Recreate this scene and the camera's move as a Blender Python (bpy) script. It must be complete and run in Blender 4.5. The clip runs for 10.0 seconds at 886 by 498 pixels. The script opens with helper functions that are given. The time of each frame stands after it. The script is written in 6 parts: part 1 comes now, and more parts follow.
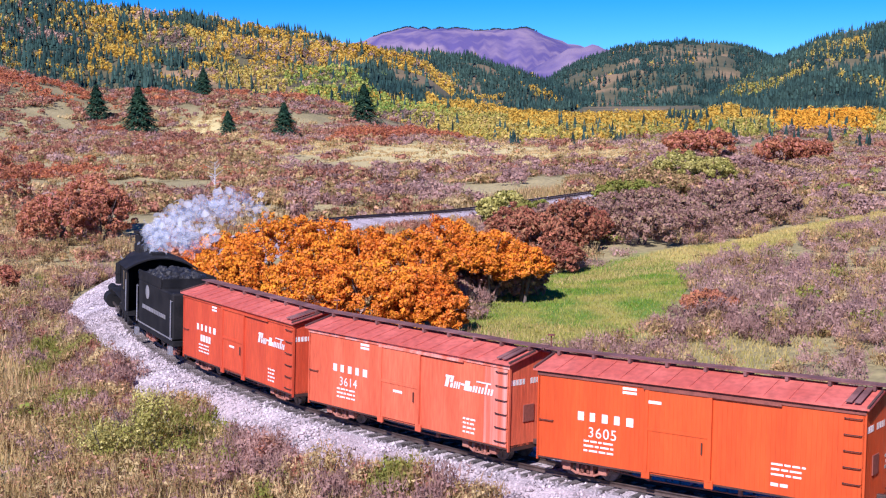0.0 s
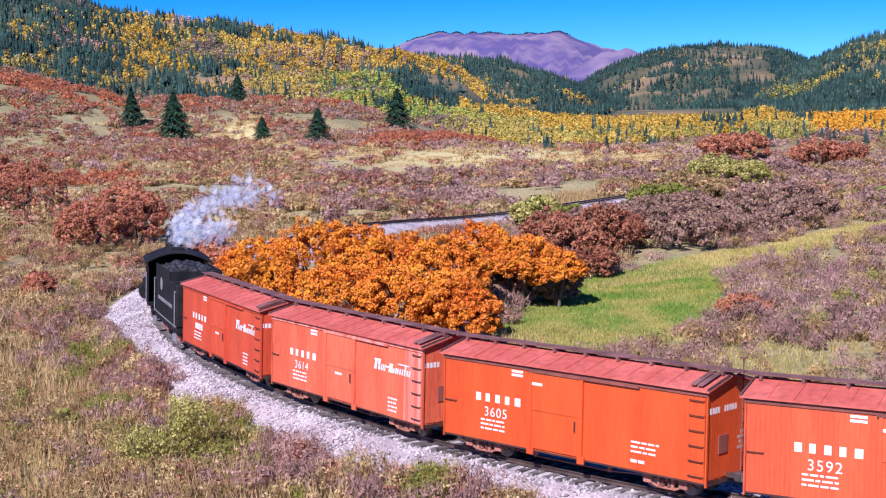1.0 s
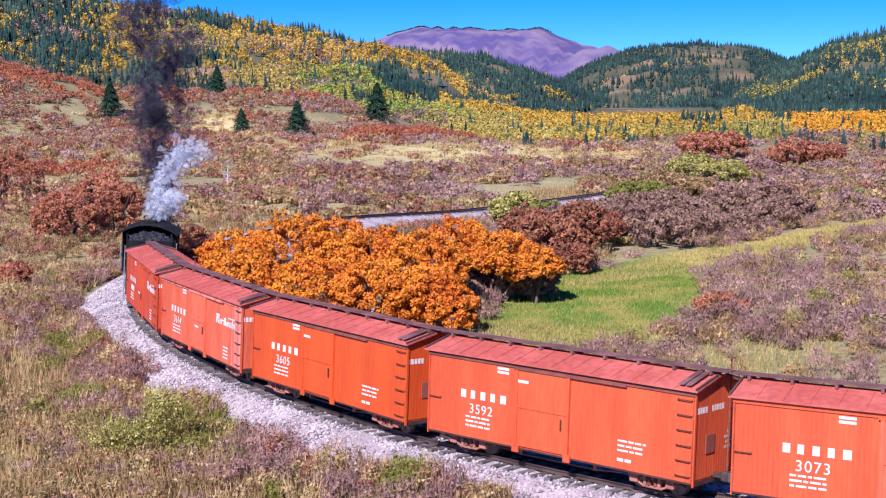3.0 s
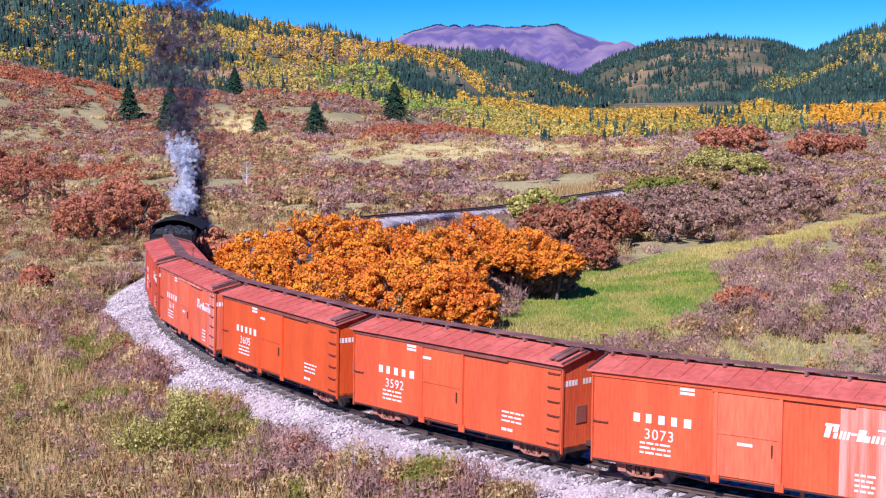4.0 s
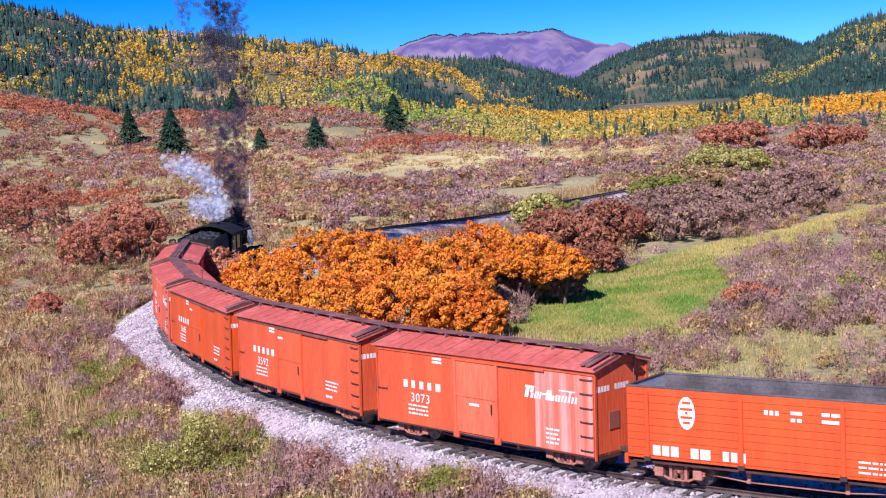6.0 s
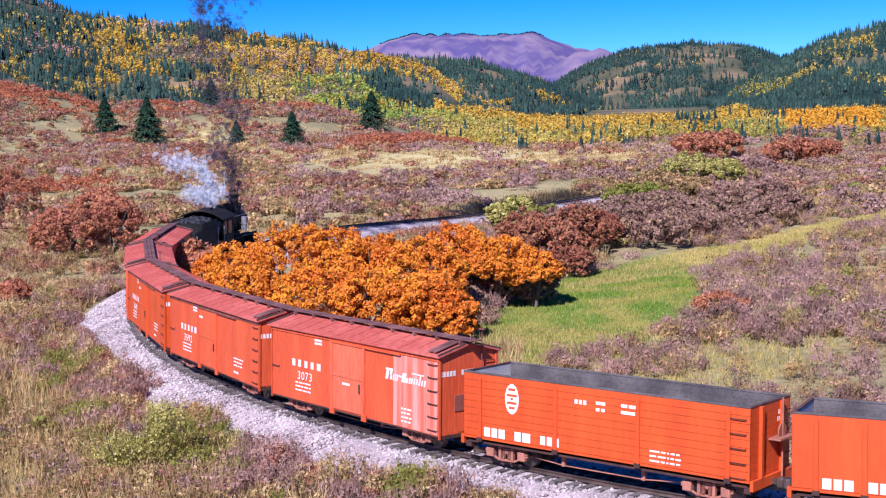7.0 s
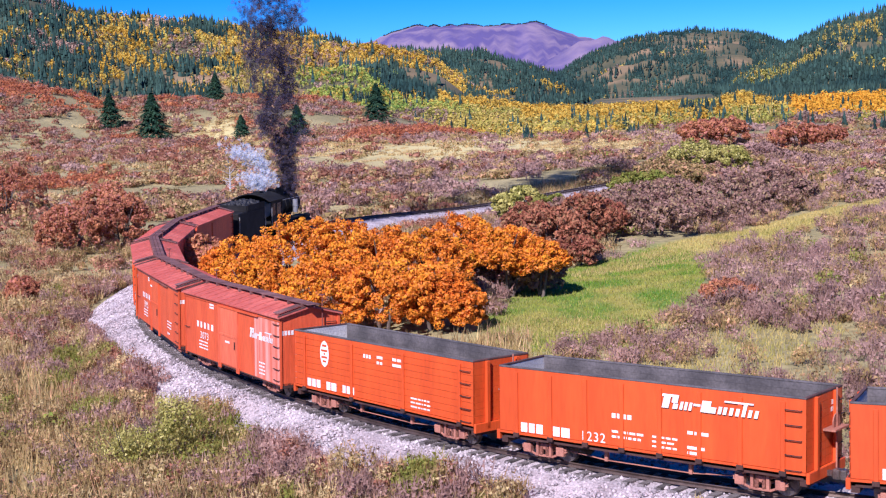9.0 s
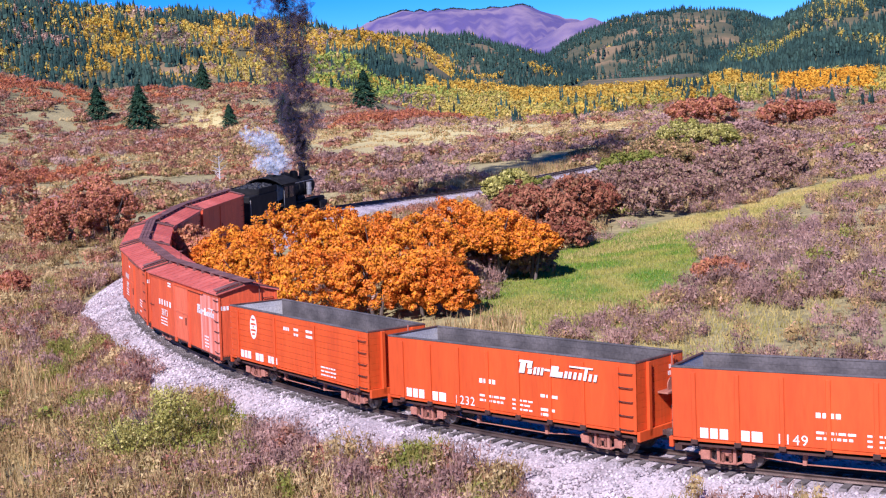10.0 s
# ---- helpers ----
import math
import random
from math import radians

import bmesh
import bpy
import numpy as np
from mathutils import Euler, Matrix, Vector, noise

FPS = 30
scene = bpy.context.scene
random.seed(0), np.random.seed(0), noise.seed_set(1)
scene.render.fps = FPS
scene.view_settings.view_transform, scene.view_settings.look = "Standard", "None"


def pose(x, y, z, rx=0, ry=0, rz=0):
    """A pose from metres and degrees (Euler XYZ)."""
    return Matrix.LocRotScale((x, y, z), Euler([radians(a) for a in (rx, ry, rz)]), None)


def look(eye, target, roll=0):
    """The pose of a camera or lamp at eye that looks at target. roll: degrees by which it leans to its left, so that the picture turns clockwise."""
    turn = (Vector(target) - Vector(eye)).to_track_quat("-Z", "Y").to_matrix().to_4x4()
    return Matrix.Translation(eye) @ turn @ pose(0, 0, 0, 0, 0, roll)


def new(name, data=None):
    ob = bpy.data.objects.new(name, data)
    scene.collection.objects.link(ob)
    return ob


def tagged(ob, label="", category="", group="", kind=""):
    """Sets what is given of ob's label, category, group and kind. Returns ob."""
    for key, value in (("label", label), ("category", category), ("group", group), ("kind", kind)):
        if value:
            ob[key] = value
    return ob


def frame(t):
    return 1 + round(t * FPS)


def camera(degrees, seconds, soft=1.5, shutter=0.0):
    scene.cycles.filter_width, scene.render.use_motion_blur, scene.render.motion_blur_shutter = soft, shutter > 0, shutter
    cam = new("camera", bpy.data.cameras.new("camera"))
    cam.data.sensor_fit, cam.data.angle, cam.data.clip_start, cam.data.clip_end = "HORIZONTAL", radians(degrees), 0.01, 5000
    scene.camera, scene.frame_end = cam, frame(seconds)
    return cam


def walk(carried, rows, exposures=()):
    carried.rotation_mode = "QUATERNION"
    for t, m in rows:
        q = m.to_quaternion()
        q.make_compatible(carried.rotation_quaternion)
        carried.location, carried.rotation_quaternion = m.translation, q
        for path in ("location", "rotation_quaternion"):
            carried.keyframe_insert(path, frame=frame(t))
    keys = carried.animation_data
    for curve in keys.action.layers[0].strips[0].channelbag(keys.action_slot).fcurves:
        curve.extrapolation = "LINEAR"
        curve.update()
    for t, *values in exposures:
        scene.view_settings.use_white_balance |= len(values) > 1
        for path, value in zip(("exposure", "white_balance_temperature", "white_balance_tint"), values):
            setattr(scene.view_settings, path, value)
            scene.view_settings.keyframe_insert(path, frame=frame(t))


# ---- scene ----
# ---- camera and its path ----
HC = 10.8


def aim(yaw, pitch, roll):
    return pose(0, 0, HC, 0, 0, yaw) @ pose(0, 0, 0, 90 + pitch) @ pose(0, 0, 0, 0, 0, roll)


cam = camera(36.19, 10.0, soft=1.2)
PATH = [
    (0.0, -1.144, -6.695, -0.940), (0.5, -0.055, -5.859, -0.882), (1.0, 0.287, -6.469, -1.319),
    (1.5, 0.737, -6.455, -1.734), (2.0, 0.815, -6.230, -2.322), (2.5, -0.116, -6.608, -1.478),
    (3.0, -0.642, -6.698, -0.445), (3.2, -0.398, -6.871, -0.546), (4.5, -0.001, -6.402, -1.920),
    (5.0, -0.490, -5.580, -2.944), (5.5, 1.081, -6.067, -3.075), (6.0, 0.420, -6.345, -4.003),
    (6.2, -0.296, -7.777, -3.125), (7.3, -0.689, -6.121, -1.922), (7.5, -0.701, -6.389, -2.043),
    (8.0, -0.803, -6.640, -2.104), (8.5, -0.500, -6.770, -2.962), (9.0, -0.422, -6.789, -2.848),
    (9.5, -0.672, -6.638, -2.769), (10.0, -0.748, -7.445, -4.112)]
walk(cam, [(t, aim(a, b, c)) for t, a, b, c in PATH], exposures=[(0, 0.70, 5720, 27), (10, 0.70, 5720, 27)])

# ---- sky and sun ----
SUN_TO = Vector((-0.29, -0.69, 0.66)).normalized()
world = bpy.data.worlds.new("sky")
scene.world = world
world.use_nodes = True
wn, wl = world.node_tree.nodes, world.node_tree.links
sky = wn.new("ShaderNodeTexSky")
sky.sky_type, sky.sun_disc = "NISHITA", False
sky.sun_elevation = math.asin(SUN_TO.z)
sky.sun_rotation = math.atan2(SUN_TO.x, SUN_TO.y)
sky.altitude, sky.air_density, sky.dust_density, sky.ozone_density = 2800, 0.8, 0.0, 5.0
sat = wn.new("ShaderNodeHueSaturation")
sat.inputs["Saturation"].default_value = 1.45
wl.new(sky.outputs[0], sat.inputs["Color"])
deep = wn.new("ShaderNodeMix")
deep.data_type, deep.blend_type = "RGBA", "MULTIPLY"
deep.inputs[0].default_value, deep.inputs[7].default_value = 1.0, (0.34, 0.65, 0.92, 1)
wl.new(sat.outputs[0], deep.inputs[6])
wl.new(deep.outputs[2], wn["Background"].inputs["Color"])
wn["Background"].inputs["Strength"].default_value = 0.092
sun = new("sun", bpy.data.lights.new("sun", "SUN"))
sun.data.energy, sun.data.angle, sun.data.color = 4.2, radians(0.5), (1.0, 0.94, 0.84)
sun.matrix_world = look(SUN_TO * 100, (0, 0, 0))


# ---- materials ----
def mat(name, c1, c2, scale=1.0, rough=0.85, metal=0.0, bump=0.3, fine=12.0, third=None, island=0.0, obj_random=0.0,
        leaf=0.0, coat=0.0, coords="Object", grime=0.25, stretch=(1, 1, 1)):
    """Two colours mixed by a broad noise, broken by a fine one; a third colour by island; bump from the fine noise."""
    m = bpy.data.materials.new(name)
    m.use_nodes = True
    n, l = m.node_tree.nodes, m.node_tree.links
    b = n["Principled BSDF"]
    tc = n.new("ShaderNodeTexCoord")
    geo = n.new("ShaderNodeNewGeometry")
    vec = tc.outputs["Object"] if coords == "Object" else geo.outputs["Position"]
    mp = n.new("ShaderNodeMapping")
    mp.inputs["Scale"].default_value = stretch
    l.new(vec, mp.inputs["Vector"])
    n1 = n.new("ShaderNodeTexNoise")
    n1.inputs["Scale"].default_value, n1.inputs["Detail"].default_value = scale, 5
    n2 = n.new("ShaderNodeTexNoise")
    n2.inputs["Scale"].default_value, n2.inputs["Detail"].default_value = scale * fine, 4
    for q in (n1, n2):
        l.new(mp.outputs[0], q.inputs["Vector"])
    r = n.new("ShaderNodeValToRGB")
    r.color_ramp.elements[0].position, r.color_ramp.elements[1].position = 0.38, 0.62
    r.color_ramp.elements[0].color, r.color_ramp.elements[1].color = (*c1, 1), (*c2, 1)
    l.new(n1.outputs["Fac"], r.inputs[0])
    col = r.outputs[0]

    def mix(kind, fac, a, bb):
        x = n.new("ShaderNodeMix")
        x.data_type, x.blend_type = "RGBA", kind
        for sock, v in ((0, fac), (6, a), (7, bb)):
            if hasattr(v, "links"):
                l.new(v, x.inputs[sock])
            else:
                x.inputs[sock].default_value = v if sock == 0 else (*v, 1)
        return x.outputs[2]

    if third:
        mr = n.new("ShaderNodeMapRange")
        mr.inputs["From Min"].default_value, mr.inputs["From Max"].default_value = 0.62, 0.9
        l.new(geo.outputs["Random Per Island"], mr.inputs["Value"])
        col = mix("MIX", mr.outputs[0], col, third)
    g = n.new("ShaderNodeMapRange")
    g.inputs["From Min"].default_value, g.inputs["From Max"].default_value = 0.3, 0.7
    g.inputs["To Min"].default_value, g.inputs["To Max"].default_value = 1 - grime, 1 + grime * 0.6
    l.new(n2.outputs["Fac"], g.inputs["Value"])
    hs = n.new("ShaderNodeHueSaturation")
    l.new(col, hs.inputs["Color"])
    val = g.outputs[0]
    for amount, kind in ((island, "i"), (obj_random, "o")):
        if amount:
            src = geo.outputs["Random Per Island"] if kind == "i" else n.new("ShaderNodeObjectInfo").outputs["Random"]
            q = n.new("ShaderNodeMapRange")
            q.inputs["To Min"].default_value, q.inputs["To Max"].default_value = 1 - amount, 1 + amount
            l.new(src, q.inputs["Value"])
            mu = n.new("ShaderNodeMath")
            mu.operation = "MULTIPLY"
            l.new(val, mu.inputs[0])
            l.new(q.outputs[0], mu.inputs[1])
            val = mu.outputs[0]
    l.new(val, hs.inputs["Value"])
    l.new(hs.outputs[0], b.inputs["Base Color"])
    b.inputs["Roughness"].default_value, b.inputs["Metallic"].default_value = rough, metal
    b.inputs["Coat Weight"].default_value = coat
    if leaf:
        b.inputs["Specular IOR Level"].default_value = 0.15
    if bump:
        bp = n.new("ShaderNodeBump")
        bp.inputs["Strength"].default_value, bp.inputs["Distance"].default_value = bump, 0.02
        l.new(n2.outputs["Fac"], bp.inputs["Height"])
        l.new(bp.outputs[0], b.inputs["Normal"])
    if leaf:
        tr, ad = n.new("ShaderNodeBsdfTranslucent"), n.new("ShaderNodeMixShader")
        l.new(hs.outputs[0], tr.inputs["Color"])
        ad.inputs[0].default_value = leaf
        l.new(b.outputs[0], ad.inputs[1])
        l.new(tr.outputs[0], ad.inputs[2])
        l.new(ad.outputs[0], n["Material Output"].inputs["Surface"])
    return m


def smoke_mat(name, c, low, high):
    """Thin flakes of vapour: diffuse and translucent, each more or less clear."""
    m = bpy.data.materials.new(name)
    m.use_nodes = True
    n, l = m.node_tree.nodes, m.node_tree.links
    n.remove(n["Principled BSDF"])
    d, t, tr = n.new("ShaderNodeBsdfDiffuse"), n.new("ShaderNodeBsdfTranslucent"), n.new("ShaderNodeBsdfTransparent")
    d.inputs["Color"].default_value = t.inputs["Color"].default_value = (*c, 1)
    a, b = n.new("ShaderNodeMixShader"), n.new("ShaderNodeMixShader")
    a.inputs[0].default_value = 0.5
    l.new(d.outputs[0], a.inputs[1])
    l.new(t.outputs[0], a.inputs[2])
    geo, mr = n.new("ShaderNodeNewGeometry"), n.new("ShaderNodeMapRange")
    l.new(geo.outputs["Random Per Island"], mr.inputs["Value"])
    mr.inputs["To Min"].default_value, mr.inputs["To Max"].default_value = low, high
    l.new(mr.outputs[0], b.inputs[0])
    l.new(tr.outputs[0], b.inputs[1])
    l.new(a.outputs[0], b.inputs[2])
    l.new(b.outputs[0], n["Material Output"].inputs["Surface"])
    return m


M_PAINT = [
    mat("red_oxide_paint", (0.54, 0.066, 0.022), (0.64, 0.088, 0.028), 0.5, 0.6, bump=0.15, stretch=(2.2, 2.2, 0.35), grime=0.16),
    mat("faded_red_paint", (0.64, 0.112, 0.045), (0.76, 0.155, 0.068), 0.5, 0.7, bump=0.15, stretch=(2.2, 2.2, 0.35), grime=0.2),
    mat("orange_red_paint", (0.60, 0.078, 0.012), (0.70, 0.098, 0.015), 0.45, 0.5, bump=0.1, stretch=(2.2, 2.2, 0.35), grime=0.12),
    mat("warm_red_paint", (0.62, 0.090, 0.026), (0.72, 0.118, 0.034), 0.5, 0.6, bump=0.15, stretch=(2.2, 2.2, 0.35), grime=0.16),
    mat("streaked_salmon_paint", (0.66, 0.150, 0.085), (0.80, 0.34, 0.27), 0.9, 0.75, bump=0.15, stretch=(4, 4, 0.2), grime=0.22)]
M_ROOF = mat("roof_paint", (0.52, 0.105, 0.075), (0.66, 0.165, 0.125), 0.45, 0.75, bump=0.2, grime=0.22)
M_WALK = mat("weathered_walk_boards", (0.13, 0.055, 0.05), (0.24, 0.11, 0.10), 1.2, 0.9)
M_SOOT = mat("sooty_wood", (0.07, 0.035, 0.03), (0.13, 0.06, 0.05), 1.5, 0.9)
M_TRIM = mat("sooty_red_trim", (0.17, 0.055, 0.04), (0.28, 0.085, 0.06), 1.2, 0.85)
M_UNDER = mat("underframe_paint", (0.05, 0.022, 0.018), (0.09, 0.035, 0.025), 2.0, 0.8)
M_TRUCK = mat("rusty_truck", (0.34, 0.13, 0.09), (0.46, 0.19, 0.13), 2.5, 0.85)
M_STEEL = mat("worn_steel", (0.16, 0.13, 0.12), (0.3, 0.26, 0.24), 3.0, 0.4, 0.8)
M_WHITE = mat("white_lettering", (0.72, 0.71, 0.68), (0.85, 0.84, 0.81), 2.0, 0.7, bump=0.05)
M_BLACK = mat("black_engine_paint", (0.010, 0.010, 0.011), (0.020, 0.019, 0.020), 1.5, 0.75, bump=0.1)
M_BLACK.node_tree.nodes["Principled BSDF"].inputs["Specular IOR Level"].default_value = 0.2
# weathered grey, darkened to carry the shade inside the gondolas
M_GREY = mat("grey_weathered_shaded_wood", (0.075, 0.068, 0.07), (0.14, 0.125, 0.125), 1.2, 0.9)
# bleached wood; on the gondolas' front lining its paleness stands for sunlight
M_PALE = mat("pale_bleached_sunlit_wood", (0.46, 0.43, 0.42), (0.62, 0.60, 0.58), 1.5, 0.9)
M_COAL = mat("coal", (0.01, 0.01, 0.011), (0.03, 0.03, 0.032), 6, 0.5, bump=0.8)
M_GLASS = mat("cab_window_glass", (0.03, 0.04, 0.05), (0.05, 0.06, 0.07), 1, 0.08, bump=0)
M_SILVER = mat("silver_paint", (0.35, 0.36, 0.38), (0.5, 0.5, 0.52), 2, 0.4, 0.5)
M_TIE = mat("weathered_tie", (0.085, 0.07, 0.065), (0.19, 0.165, 0.16), 2.0, 0.95, obj_random=0.35, stretch=(1, 8, 8))
M_RAIL = mat("rail_steel", (0.09, 0.06, 0.05), (0.16, 0.11, 0.09), 2.0, 0.5, 0.6)
M_BALLAST = mat("ballast", (0.40, 0.34, 0.35), (0.56, 0.49, 0.50), 0.6, 0.95, bump=0.6, fine=25, coords="World", grime=0.45)
M_STONE = mat("ballast_stone", (0.36, 0.30, 0.31), (0.52, 0.46, 0.47), 0.5, 0.95, island=0.5, coords="World")
M_STEAM = smoke_mat("steam", (0.84, 0.88, 0.95), 0.10, 0.40)
M_SMOKE = smoke_mat("coal_smoke", (0.12, 0.10, 0.135), 0.12, 0.48)



# ---- mesh helpers ----
def np_mesh(name, v, f, smooth=False):
    v, f = np.asarray(v, np.float32), np.asarray(f, np.int32)
    me = bpy.data.meshes.new(name)
    me.vertices.add(len(v))
    me.vertices.foreach_set("co", v.ravel())
    k = f.shape[1]
    me.loops.add(f.size)
    me.loops.foreach_set("vertex_index", f.ravel())
    me.polygons.add(len(f))
    me.polygons.foreach_set("loop_start", np.arange(0, f.size, k, dtype=np.int32))
    me.polygons.foreach_set("loop_total", np.full(len(f), k, np.int32))
    me.update(calc_edges=True)
    if smooth:
        me.polygons.foreach_set("use_smooth", np.ones(len(f), bool))
    return me


def np_part(name, v, f, material, parent=None, label="", smooth=False):
    me = np_mesh(name, v, f, smooth)
    me.materials.append(material)
    ob = new(name, me)
    ob.parent = parent
    if label:
        ob["label"] = label
    return ob


def part(name, bm, material, parent=None, label=""):
    me = bpy.data.meshes.new(name)
    bm.to_mesh(me)
    bm.free()
    me.materials.append(material)
    ob = new(name, me)
    ob.parent = parent
    if label:
        ob["label"] = label
    return ob


def thing(name, m=None):
    ob = new(name)
    ob.empty_display_size = 0.3
    if m is not None:
        ob.matrix_world = m
    return ob


def boxes(bm, *items, bevel=0.0):
    """items: (x0, x1, y0, y1, z0, z1)."""
    for x0, x1, y0, y1, z0, z1 in items:
        r = bmesh.ops.create_cube(bm, size=1, matrix=Matrix.LocRotScale(((x0 + x1) / 2, (y0 + y1) / 2, (z0 + z1) / 2), None, (x1 - x0, y1 - y0, z1 - z0)))
        if bevel:
            es = list({e for q in r["verts"] for e in q.link_edges})
            bmesh.ops.bevel(bm, geom=es, offset=bevel, segments=1, affect="EDGES")
    return bm


def rod(bm, a, b, r, seg=8, r2=None):
    a, b = Vector(a), Vector(b)
    d = b - a
    m = Matrix.Translation((a + b) / 2) @ d.to_track_quat("Z", "Y").to_matrix().to_4x4()
    bmesh.ops.create_cone(bm, cap_ends=True, segments=seg, radius1=r, radius2=r if r2 is None else r2, depth=d.length, matrix=m)
    return bm


# ---- the track's line ----
BANK = 3.2    # degrees by which the outer rail stands higher
KS = [-130, -75, -60, -25, 5, 30, 33, 53, 62, 160]
KV = [0.0, 0.0, 0.0242, 0.0148, 0.0175, 0.0115, 0.0135, 0.0135, 0.0, 0.0]
TS = np.arange(-130, 150.01, 0.5)
tk = -np.interp(TS, KS, KV)
TH = np.concatenate([[0], np.cumsum((tk[1:] + tk[:-1]) * 0.25)])
TH += 1.7223 - np.interp(0, TS, TH)
TX = np.concatenate([[0], np.cumsum((np.cos(TH[1:]) + np.cos(TH[:-1])) * 0.25)])
TY = np.concatenate([[0], np.cumsum((np.sin(TH[1:]) + np.sin(TH[:-1])) * 0.25)])
TX += -15.397 - np.interp(0, TS, TX)
TY += 74.256 - np.interp(0, TS, TY)
_u = np.clip((TS - 38) / 30, 0, 1)
TZ = -1.0 * _u * _u * (3 - 2 * _u)


def on_track(s):
    return (float(np.interp(s, TS, TX)), float(np.interp(s, TS, TY)), float(np.interp(s, TS, TZ)), float(np.interp(s, TS, TH)))


def car_pose(s, half=3.2):
    """A vehicle whose trucks run on the track at s + half and s - half."""
    a, b = on_track(s + half), on_track(s - half)
    h = math.atan2(a[1] - b[1], a[0] - b[0])
    p = math.atan2(a[2] - b[2], 2 * half)
    return pose((a[0] + b[0]) / 2, (a[1] + b[1]) / 2, (a[2] + b[2]) / 2, 0, 0, math.degrees(h)) @ pose(0, 0, 0, 0, -math.degrees(p), 0) @ pose(0, 0, 0, BANK)


def train_s(t):
    u = t - 4.5
    return 4.686 * u - 0.0257 * u * u


# ---- the land ----
RIDGES = {
    "left": (1300, 470, [(-60, -1), (-25, 6), (-17.2, 4.4), (-14.7, 3.75), (-13.2, 3.25), (-8.7, 2.8), (-7.1, 2.5), (-5, 2.1), (-3.1, 1.8), (-1.2, 1.4), (0.6, 0.8), (3, -1)]),
    "dark": (1750, 900, [(-12, -1), (-5, 1.5), (-1.2, 1.5), (0.6, 1.4), (2.5, 1.2), (3.7, 0.8), (5.3, 0.2), (6.7, -0.4), (8, -1.5)]),
    "butte": (4247, 3200, [(-8, 0), (-4.1, 1.7), (-1.9, 2.1), (-1.3, 2.42), (0.2, 2.55), (2.1, 2.57), (4.8, 2.5), (5.4, 2.3), (6.4, 1.9), (7.7, 1.55), (9.1, 1), (12, -0.5)]),
    "spur": (2700, 2300, [(3, -1.5), (4.3, 0.5), (5.4, 1.0), (6.5, 1.5), (7.6, 1.75), (8.6, 1.5), (10, 0.5), (11, -1.5)]),
    "mid": (2200, 1300, [(3, -1.5), (4.9, -0.4), (6.3, 0.6), (7.5, 1.15), (8.9, 1.55), (10, 1.65), (11.4, 1.68), (13, 1.55), (14.1, 1.2), (15.4, 1), (18, 0.6), (24, -1.5)]),
    "right": (1500, 850, [(11, -1.5), (12, -0.9), (13.4, -0.1), (14.5, 0.55), (15.6, 1.1), (16.7, 1.5), (18.2, 1.85), (20.5, 2.2), (40, 3), (60, -1)]),
    "aspen": (820, 400, [(-7, -1.5), (-4.2, -0.5), (-1.8, -0.6), (0.6, -0.75), (3, -0.95), (4.4, -1.15), (6.5, -1.35), (10.3, -1.6), (11.4, -1.7), (12.3, -1.25), (13.2, -1.1), (14.5, -1.6), (18.2, -1.5), (30, -1.5)]),
    "knoll": (520, 240, [(-60, -1.5), (-25, 2.5), (-17.7, 1.3), (-16.4, 0.95), (-14.9, 0.5), (-13.4, 0.05), (-8.8, -0.05), (-7.9, 0.15), (-6.5, 0.0), (-4.2, -0.3), (-2.3, -0.9), (0, -1.6), (2.5, -4)])}


def waves(x, y, size, seed):
    """Cheap smooth noise, -1..1."""
    r = np.random.RandomState(seed)
    out = np.zeros_like(x)
    for i in range(9):
        a, p, k = r.uniform(0, 6.28), r.uniform(0, 6.28), r.uniform(0.6, 1.9) / size * 6.28
        out += np.sin((x * math.cos(a) + y * math.sin(a)) * k + p) / 3.2
    return out


def track_near(x, y):
    """Distance to the track and the track's height there."""
    x, y = np.atleast_1d(x), np.atleast_1d(y)
    best, bz = np.full(x.shape, 1e9), np.zeros(x.shape)
    close = np.hypot(x, y) < 260
    d = np.full((close.sum(),), 1e9)
    z = np.zeros_like(d)
    xs, ys = x[close], y[close]
    for i in range(0, len(TS), 3):
        q = np.hypot(xs - TX[i], ys - TY[i])
        m = q < d
        d[m], z[m] = q[m], TZ[i]
    best[close], bz[close] = d, z
    return best, bz


def ridge_z(name, r, az):
    R, foot, tab = RIDGES[name]
    top = HC + R * np.tan(np.radians(np.interp(az, [q[0] for q in tab], [q[1] for q in tab])))
    u = np.clip((r - foot) / (R - foot), 0, 1)
    up = u * u * (3 - 2 * u) * 0.6 + u * 0.4
    down = np.clip(1 - (r - R) / (0.7 * R), 0, 1)
    return -20 + (top + 20) * np.where(r < R, up, down)


